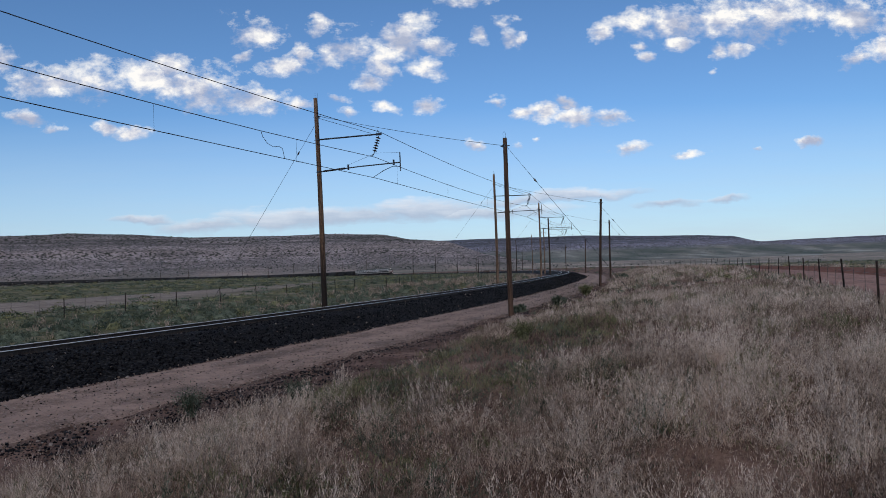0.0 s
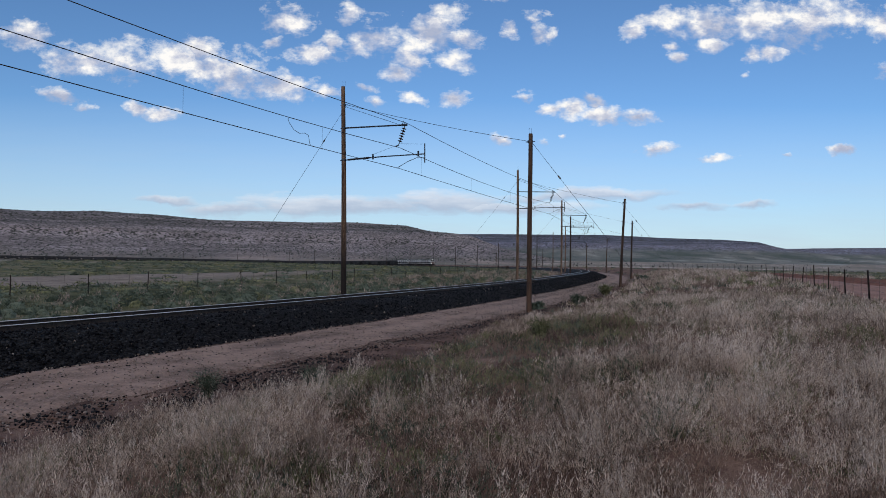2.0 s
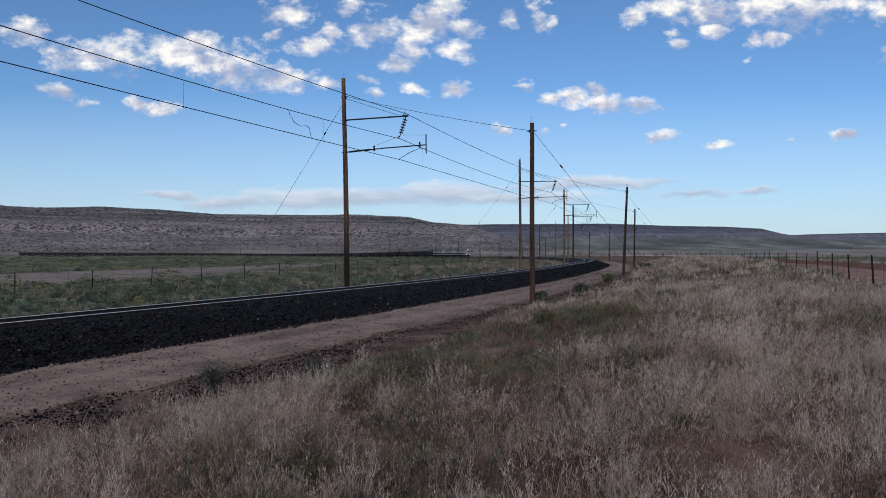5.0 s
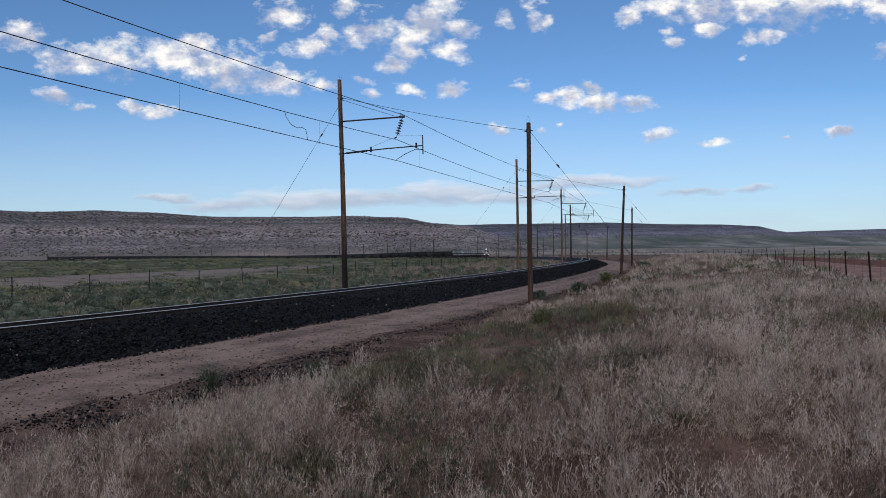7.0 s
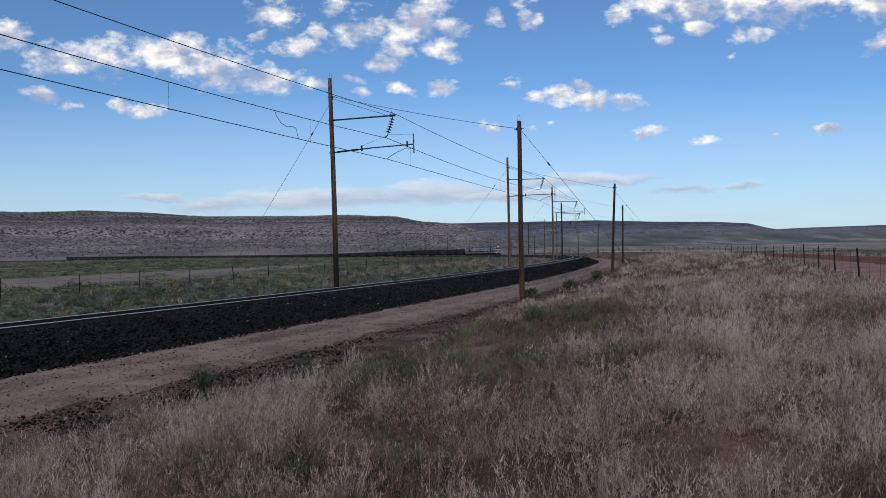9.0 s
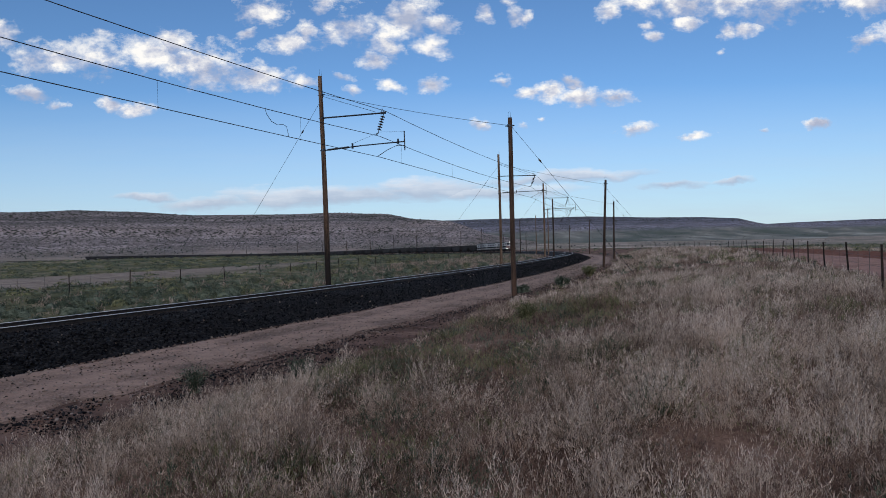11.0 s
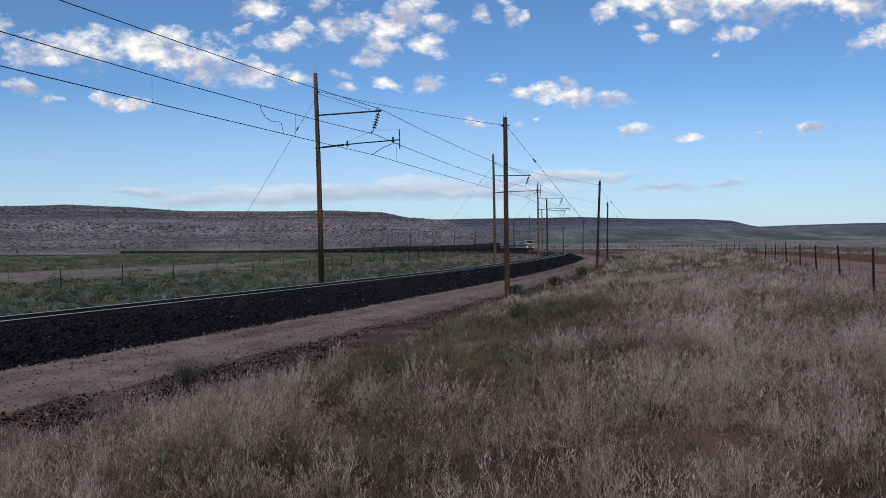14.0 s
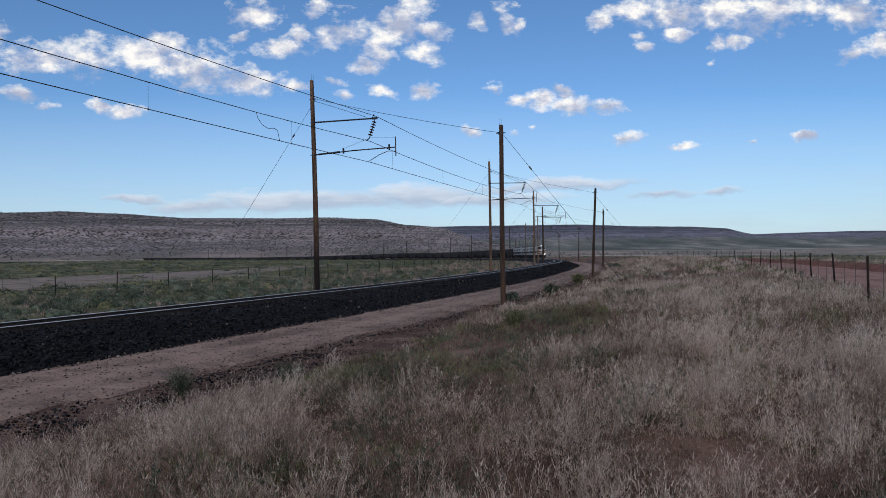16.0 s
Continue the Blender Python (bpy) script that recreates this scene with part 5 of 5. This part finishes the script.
def meadow():
    """Feathery clumps of dry grass with soil between them, in patches of straw, rust, olive and grey-green."""
    rng = np.random.default_rng(7)
    pale, straw, rust, sage, olive = Heap(), Heap(), Heap(), Heap(), Heap()

    def scatter(n, near, far, power=2.0):
        d = (near ** power + rng.random(n) * (far ** power - near ** power)) ** (1 / power)
        w = np.radians(rng.uniform(-40, 40, n))
        x, y = d * np.sin(w), d * np.cos(w)
        s = np.hypot(x - CX, y - CY) - RT
        a = (np.arctan2(y - CY, x - CX) - math.radians(A0)) * RT
        edge = np.interp(a, [-32, -21, -12, 0], [11.4, 11.2, 9.8, 9.0]) + 1.0 * (field(x, y, 1.3, 2) - .5)
        ok = ((s > edge) & (s < 23.6)) | ((s > 36.5) & (s < 70) & (rng.random(n) < .35))
        return [q[ok] for q in (x, y, d, s, a)]

    # distance from and to, clumps, stems a clump, husks a stem
    for near, far, count, stems, k in ((2.4, 12, 720, 44, 25), (12, 34, 3300, 21, 10), (34, 150, 8500, 10, 5)):
        x, y, d, s, a = scatter(count, near, far)
        light, green, gap = field(x, y, .50, 4), field(x, y, .75, 9), field(x, y, 1.5, 11)
        thick = np.clip(smooth(s, 15.0, 18.0) * (.6 + .6 * light), 0, 1)
        corner = smooth(-a, 24, 28) * smooth(s, 11.0, 12.0) * smooth(s, 17.0, 14.5)
        slope = .9 * smooth(a, -19, -4) * smooth(s, 8.6, 9.8) * (.6 + .5 * light)
        thick = np.maximum(np.maximum(thick, corner), slope)
        green = np.clip(green + .62 * smooth(s, 12.5, 13.5) * smooth(s, 17.2, 15.6) * smooth(-a, 13, 18) * smooth(-a, 29, 26), 0, 1.3)
        ok = rng.random(len(x)) < .28 + .72 * gap + .75 * thick
        x, y, d, s, light, green, thick = (q[ok] for q in (x, y, d, s, light, green, thick))
        n = len(x)
        tone, R = rng.random(n), rng.uniform(.24, .55, n) * (1 + d / 110)
        H = (rng.uniform(.26, .46, n) + .14 * light * thick) * (1 - .38 * smooth(d, 18, 45))
        is_rust = tone < .46 - .30 * thick
        is_green = ~is_rust & (tone > 1.04 - .62 * green * (1.25 - .75 * thick))
        is_sage = is_green & (rng.random(n) < np.where(d < 16, .55, .3))
        is_pale = ~is_rust & ~is_green & (rng.random(n) < .10 + .70 * thick * (.3 + .8 * light))
        H = np.where(is_rust, H * .62, np.where(is_green, H * .72, H))
        for heap, pick in ((rust, is_rust), (sage, is_sage), (olive, is_green & ~is_sage), (pale, is_pale), (straw, ~(is_rust | is_green | is_pale))):
            plumes(heap, x[pick], y[pick], d[pick], R[pick], H[pick], stems, k, rng)
    # low growth between the clumps: distance from and to, tufts, stems, husks
    for near, far, count, stems, k in ((2.4, 13, 1400, 12, 9), (13, 40, 4200, 5, 5)):
        x, y, d, s, a = scatter(count, near, far)
        n = len(x)
        tone, R, H = rng.random(n), rng.uniform(.12, .34, n) * (1 + d / 60), rng.uniform(.09, .19, n)
        for heap, lo, hi in ((rust, 0, .45), (straw, .45, .72), (sage, .72, .90), (olive, .90, 1.01)):
            pick = (tone >= lo) & (tone < hi)
            plumes(heap, x[pick], y[pick], d[pick], R[pick], H[pick], stems, k, rng)
    # straw tufts among the sage beyond the track
    a, s = rng.uniform(-34, 120, 420), rng.uniform(-17, -5.5, 420)
    w = math.radians(A0) + a / RT
    x, y = CX + (RT + s) * np.cos(w), CY + (RT + s) * np.sin(w)
    d = np.hypot(x, y)
    plumes(straw, x, y, d, rng.uniform(.2, .5, 420), rng.uniform(.25, .5, 420), 8, 6, rng)
    # the same grass goes on round and behind the camera
    n = 1000
    r0, w0 = np.sqrt(rng.uniform(1.2, 196, n)), rng.uniform(0, 2 * math.pi, n)
    x, y = r0 * np.sin(w0), r0 * np.cos(w0)
    s = np.hypot(x - CX, y - CY) - RT
    ok = (np.abs((w0 + math.pi) % (2 * math.pi) - math.pi) > math.radians(39)) & (s > 12) & (s < 23.6)
    n = int(ok.sum())
    plumes(straw, x[ok], y[ok], r0[ok], rng.uniform(.15, .35, n), rng.uniform(.2, .42, n), 10, 6, rng)
    # low thatch between the clumps
    x, y, d, s, a = scatter(13000, 2.6, 60, .9)
    z = ground_z(x, y)
    for i in range(len(x)):
        nb = 8
        q = rng.uniform(0, 2 * math.pi, nb)
        r = rng.uniform(0, .12, nb)
        base = np.stack([x[i] + r * np.cos(q), y[i] + r * np.sin(q), np.full(nb, z[i] - .02)], 1)
        fat = max(1, d[i] / 9)
        v, t, tips = blades(base, rng.uniform(.03, .12, nb) * (1 + d[i] / 80), np.full(nb, .0035 * fat), rng.uniform(.2, .95, nb), q, rng, single=True)
        (rust if rng.random() < .55 else straw if rng.random() < .75 else sage).add(v, t)
    pale.make("pale_grass", M_SEED, "pale feathery clumps of dry grass", "grass")
    straw.make("dry_grass", M_STRAW, "dun straw-coloured dry grass on the slope", "grass")
    rust.make("dead_stems", M_RUST, "rusty brown dead stems between the grass", "grass")
    sage.make("low_scrub", M_SAGE, "grey-green low scrub among dry grass", "scrub")
    olive.make("olive_scrub", M_GREEN, "olive yellow-green tufts among dry grass", "scrub")


def shrub_leaves(heap, x, y, z, r, h, n, size, rng, upright=.9, slim=.17):
    """Leaves in an uneven mound."""
    u = rng.normal(size=(n, 3))
    u /= np.linalg.norm(u, axis=1)[:, None]
    u[:, 2] = np.abs(u[:, 2])
    lump = 1 + .25 * np.sin(u[:, 0] * 5 + x * 9) * np.sin(u[:, 1] * 6 + y * 7)
    k = (rng.random(n) ** .35) * lump
    pos = np.array([x, y, z]) + u * k[:, None] * [r, r, h]
    v, t = flecks(pos, np.full(n, size) * rng.uniform(.6, 1.5, n), rng, upright, slim)
    heap.add(v, t)
    # dense heart of the mound
    ring = np.arange(7) * 2 * math.pi / 7 + x
    rows = [(1.0, -.1), (.92, .38), (.55, .74)]
    core = np.array([[c * math.cos(w) * q, c * math.sin(w) * q, h2] for c, h2 in rows for w, q in zip(ring, rng.uniform(.62, .98, 7))] + [[0, 0, .84]])
    tri = [[i * 7 + k, i * 7 + (k + 1) % 7, (i + 1) * 7 + (k + 1) % 7] for i in range(2) for k in range(7)]
    tri += [[i * 7 + k, (i + 1) * 7 + (k + 1) % 7, (i + 1) * 7 + k] for i in range(2) for k in range(7)]
    tri += [[14 + k, 14 + (k + 1) % 7, 21] for k in range(7)]
    heap.add(core * [.62 * r, .62 * r, .62 * h] + [x, y, z], np.array(tri))


def far_scrub():
    rng = np.random.default_rng(3)
    sage, green = Heap(), Heap()
    # strip between the track and the field fence
    for _ in range(1500):
        a, s = rng.uniform(-32, 110), rng.uniform(-16.5, -6.5)
        dens = field(np.array(a), np.array(s), .5, 3)
        if rng.random() > .3 + .8 * float(dens):
            continue
        x, y, z = ground_at(s, a)
        big = rng.uniform(.6, 1.35)
        shrub_leaves(sage if rng.random() < .86 else green, x, y, z - .05, .62 * big, .58 * big, 140, .092, rng)
    # field beyond it
    for _ in range(4200):
        d, w = 48 + 420 * rng.random() ** 1.4, math.radians(rng.uniform(-38, 16))
        x, y = d * math.sin(w), d * math.cos(w)
        s = math.hypot(x - CX, y - CY) - RT
        if s > -20:
            continue
        if -58 < s < -28 and x < -18 and rng.random() < .9:
            continue
        z = float(ground_z(x, y))
        big = rng.uniform(.5, 1.2) * (1 + d / 500)
        shrub_leaves(green if rng.random() < .4 else sage, x, y, z - .05, .8 * big, .32 * big, 34, .20 * big, rng, .5)
    # land beyond the dirt road and round the bend
    for _ in range(2000):
        d, w = 50 + 650 * rng.random() ** 1.3, math.radians(rng.uniform(6, 40))
        x, y = d * math.sin(w), d * math.cos(w)
        s = math.hypot(x - CX, y - CY) - RT
        if s < 9.5 or 24 < s < 34.5:
            continue
        z = float(ground_z(x, y))
        big = rng.uniform(.5, 1.1) * (1 + d / 450)
        shrub_leaves(green if rng.random() < .4 else sage, x, y, z - .05, .75 * big, .34 * big, 30, .20 * big, rng, .5)
    sage.make("sagebrush", M_SAGE, "grey-green sagebrush along the railway and field", "scrub")
    green.make("rabbitbrush", M_GREEN, "yellow-green rabbitbrush and low field scrub", "scrub")


def junipers():
    """Dark trees scattered over plain and mesa, each a ragged clump."""
    rng = np.random.default_rng(5)
    heap = Heap()
    bpy.context.view_layer.update()
    fan = np.array([[k, (k + 1) % 6, 6] for k in range(6)] + [[(k + 1) % 6, k, 7] for k in range(6)])
    for _ in range(24000):
        w = math.radians(rng.uniform(-40, 30))
        d = rng.uniform(2500, 3600) if rng.random() < .22 else rng.uniform(900, 2200)
        x, y = d * math.sin(w), d * math.cos(w)
        best = -1e9
        for name in ("mesa_west", "mesa_north", "ground"):
            ob = bpy.data.objects[name]
            hit, loc, nor, _ = ob.ray_cast((x, y, 400), (0, 0, -1))
            if hit:
                best = max(best, loc.z)
        if best < -100 or (best < -9 and rng.random() < .96):
            continue
        if 20 < best < 58 and d < 2300 and rng.random() < .5:
            continue
        if noise.noise(Vector((x * .006, y * .006, best * .03))) < rng.uniform(-.5, .25):
            continue
        r = .5 + 1.4 * rng.random() ** 2
        ring = np.arange(6) * math.pi / 3 + x
        crown = np.concatenate([np.stack([np.cos(ring), np.sin(ring), np.full(6, .35)], 1) * rng.uniform(.6, 1.1, (6, 1)), [[rng.uniform(-.3, .3), 0, 1.35], [0, 0, -.2]]])
        heap.add(crown * r + [x, y, best], fan)
    heap.make("junipers", M_JUNIPER, "dark green juniper trees dotted over the slopes", "tree")


def bush(name, s, a, r, h, material, label, leaf, twigs, seed):
    """One bush of its own: twigs and many small leaves."""
    rng = np.random.default_rng(seed)
    x, y, z = ground_at(s, a)
    b = thing(name, pose(x, y, z), label, "bush")
    n = twigs
    base = rng.normal(0, .05, (n, 3)) * [1, 1, 0]
    q = rng.uniform(0, 2 * math.pi, n)
    v, t, tips = blades(base, h * rng.uniform(.6, 1.15, n), np.full(n, .006), rng.uniform(.1, .8, n) * r / h, q, rng)
    share("twigs", tri_mesh("twigs", v, t, M_RUST), b)
    pos = []
    for k in range(7):
        f = .15 + .85 * k / 6
        mid = base * (1 - f) + tips * f
        mid[:, 2] = tips[:, 2] * f ** .8
        pos.append(np.repeat(mid, 7, 0))
    pos = np.concatenate(pos) + rng.normal(0, .035, (n * 49, 3))
    v, t = flecks(pos, rng.uniform(.5, 1.4, len(pos)) * leaf, rng)
    share("foliage", tri_mesh("foliage", v, t, material), b)


M_CLOD = mat("soil_clod", (.045, .027, .022), (.20, .115, .088), 3, 30, .4, .95, island=.4)


def stones():
    """Loose ballast on the slope beside the road, and pebbles at its edge."""
    rng = np.random.default_rng(11)
    ico = bmesh.new()
    bmesh.ops.create_cube(ico, size=1.5)
    bmesh.ops.triangulate(ico, faces=ico.faces)
    iv = np.array([v.co[:] for v in ico.verts])
    it = np.array([[v.index for v in f.verts] for f in ico.faces])
    ico.free()
    ov = np.array([[1, 0, 0], [0, 1, 0], [-1, 0, 0], [0, -1, 0], [0, 0, 1], [0, 0, -1]], float)
    ot = np.array([[k, (k + 1) % 4, 4] for k in range(4)] + [[(k + 1) % 4, k, 5] for k in range(4)])
    dark, pale, clod = Heap(), Heap(), Heap()
    sec_s, sec_h = [.9, 1.5, 2.15, 2.6, 3.1, 3.6, 4.1, 4.4], [-.16, -.13, -.20, -.36, -.52, -.68, -.80, -.84]
    for i in range(21000):
        a = -34 + 135 * rng.random() ** 1.9
        s = rng.uniform(1.0, 4.05) + (abs(rng.normal(0, .34)) if rng.random() < .08 else 0)
        x, y = plan(s, a)
        if s < 4.2:
            z = rail_z(a) + float(np.interp(s, sec_s, sec_h))
        else:
            z = float(ground_z(x, y)) + .06
        r = rng.uniform(.018, .042) * (1 + max(a, 0) / 170)
        m = iv * rng.uniform(.6, 1.2, 3) * r * rng.uniform(.6, 1.25, (len(iv), 1))
        m = m @ np.array(Euler(rng.uniform(0, 6.28, 3)).to_matrix()) + [x, y, z]
        (pale if rng.random() < (.008 if s < 3.9 else .22) else dark).add(m + [0, 0, .05], it)
    # dark gravel spilt along the far edge of the road
    for i in range(5000):
        a, s = -40 + 60 * rng.random() ** 1.3, 8.4 + rng.normal(0, .8)
        x, y = plan(s, a)
        z = float(ground_z(x, y))
        if noise.noise(Vector((x * .6, y * .6, 4))) < -.05:
            continue
        r = rng.uniform(.012, .036)
        m = iv * rng.uniform(.6, 1.2, 3) * r * rng.uniform(.6, 1.25, (len(iv), 1)) + [x, y, z + r * .3]
        (pale if rng.random() < .10 else dark).add(m, it)
    # grit along the road's soft outer edge
    for i in range(6000):
        a, s = -38 + 80 * rng.random() ** 1.4, 7.5 + rng.normal(0, .45)
        x, y = plan(s, a)
        r = (.009 + .026 * rng.random() ** 2) * (1 + max(a, 0) / 40)
        m = ov * rng.uniform(.7, 1.2, 3) * [1, 1, .6] * r * rng.uniform(.6, 1.35, (6, 1)) + [x, y, float(ground_z(x, y)) + .02 + r * .1]
        (pale if rng.random() < .45 else clod if rng.random() < .75 else dark).add(m, ot)
    # black gravel washed down at the near end of the bank
    for i in range(7000):
        a, s = rng.uniform(-36, -19), 9.3 + rng.normal(0, .9)
        if s < 7.7 or noise.noise(Vector((a * .5, s * .9, 7))) < -.12:
            continue
        x, y = plan(s, a)
        r = rng.uniform(.010, .034)
        m = ov * rng.uniform(.7, 1.2, 3) * [1, 1, .7] * r * rng.uniform(.6, 1.35, (6, 1)) + [x, y, float(ground_z(x, y)) + r * .2]
        (dark if rng.random() < .93 else pale).add(m, ot)
    # pebbles on the road and clods on its bank
    for i in range(24000):
        on_road = rng.random() < .4
        a, s = -38 + 90 * rng.random() ** 1.5, rng.uniform(4.1, 7.6) if on_road else rng.uniform(7.5, 11.2)
        x, y = plan(s, a)
        z = float(ground_z(x, y)) + (.055 if on_road else 0)
        r = rng.uniform(.012, .034) if on_road else .010 + .040 * rng.random() ** 2.5
        r *= 1 + max(a, 0) / 50
        m = ov * rng.uniform(.7, 1.2, 3) * [1, 1, .6] * r * rng.uniform(.6, 1.35, (6, 1)) + [x, y, z + r * .1]
        (clod if not on_road and rng.random() < .7 else pale if rng.random() < (.8 if on_road else .12) else dark).add(m, ot)
    clod.make("soil_clods", M_CLOD, "dark reddish clods on the road bank", "soil")
    dark.make("ballast_stones", M_STONE, "sharp black ballast stones on the embankment", "gravel")
    pale.make("pale_stones", M_STONE_PALE, "pale pinkish stones at the ballast's foot", "gravel")


stones()
meadow()
far_scrub()
junipers()
bush("green_bush", 9.23, -24.90, 0.42, 0.52, M_SAGE, "dark green leafy bush at the road's edge", 0.030, 70, 21)
bush("yellow_bush", 8.86, 20.30, 0.85, 0.75, M_GREEN, "yellow-green rabbitbrush beside the service road", 0.105, 80, 22)
bush("green_bush", 9.27, 6.50, 0.75, 0.60, M_SAGE, "rounded green bush on the roadside slope", 0.090, 80, 24)
bush("green_bush", 7.72, 2.90, 0.80, 0.40, M_SAGE, "low green bush at the foot of a pole", 0.085, 70, 23)
bush("green_bush", 9.79, 63.90, 1.30, 0.80, M_SAGE, "grey-green bush beside the road", 0.150, 80, 25)
bush("green_bush", 12.08, -25.40, 0.35, 0.40, M_SAGE, "grey-green bush among dry grass", 0.030, 60, 26)
bush("olive_bush", 14.08, -18.90, 0.45, 0.40, M_GREEN, "olive green bush among dry grass", 0.035, 70, 27)
bush("dead_bush", 16.91, -26.70, 0.28, 0.42, M_STRAW, "bare pale dead bush with forking twigs", 0.012, 60, 28)
bush("dead_bush", 15.48, -30.20, 0.22, 0.30, M_STRAW, "bare pale dead bush with forking twigs", 0.010, 50, 29)


def motions():
    """The train rolls along the curve at a steady speed."""
    for car, back in TRAIN:
        walk(car, [(t, car_pose(HEAD0 + back - SPEED * t)) for t in (0, 2, 4, 6, 8, 10, 12, 14, 16)])


motions()
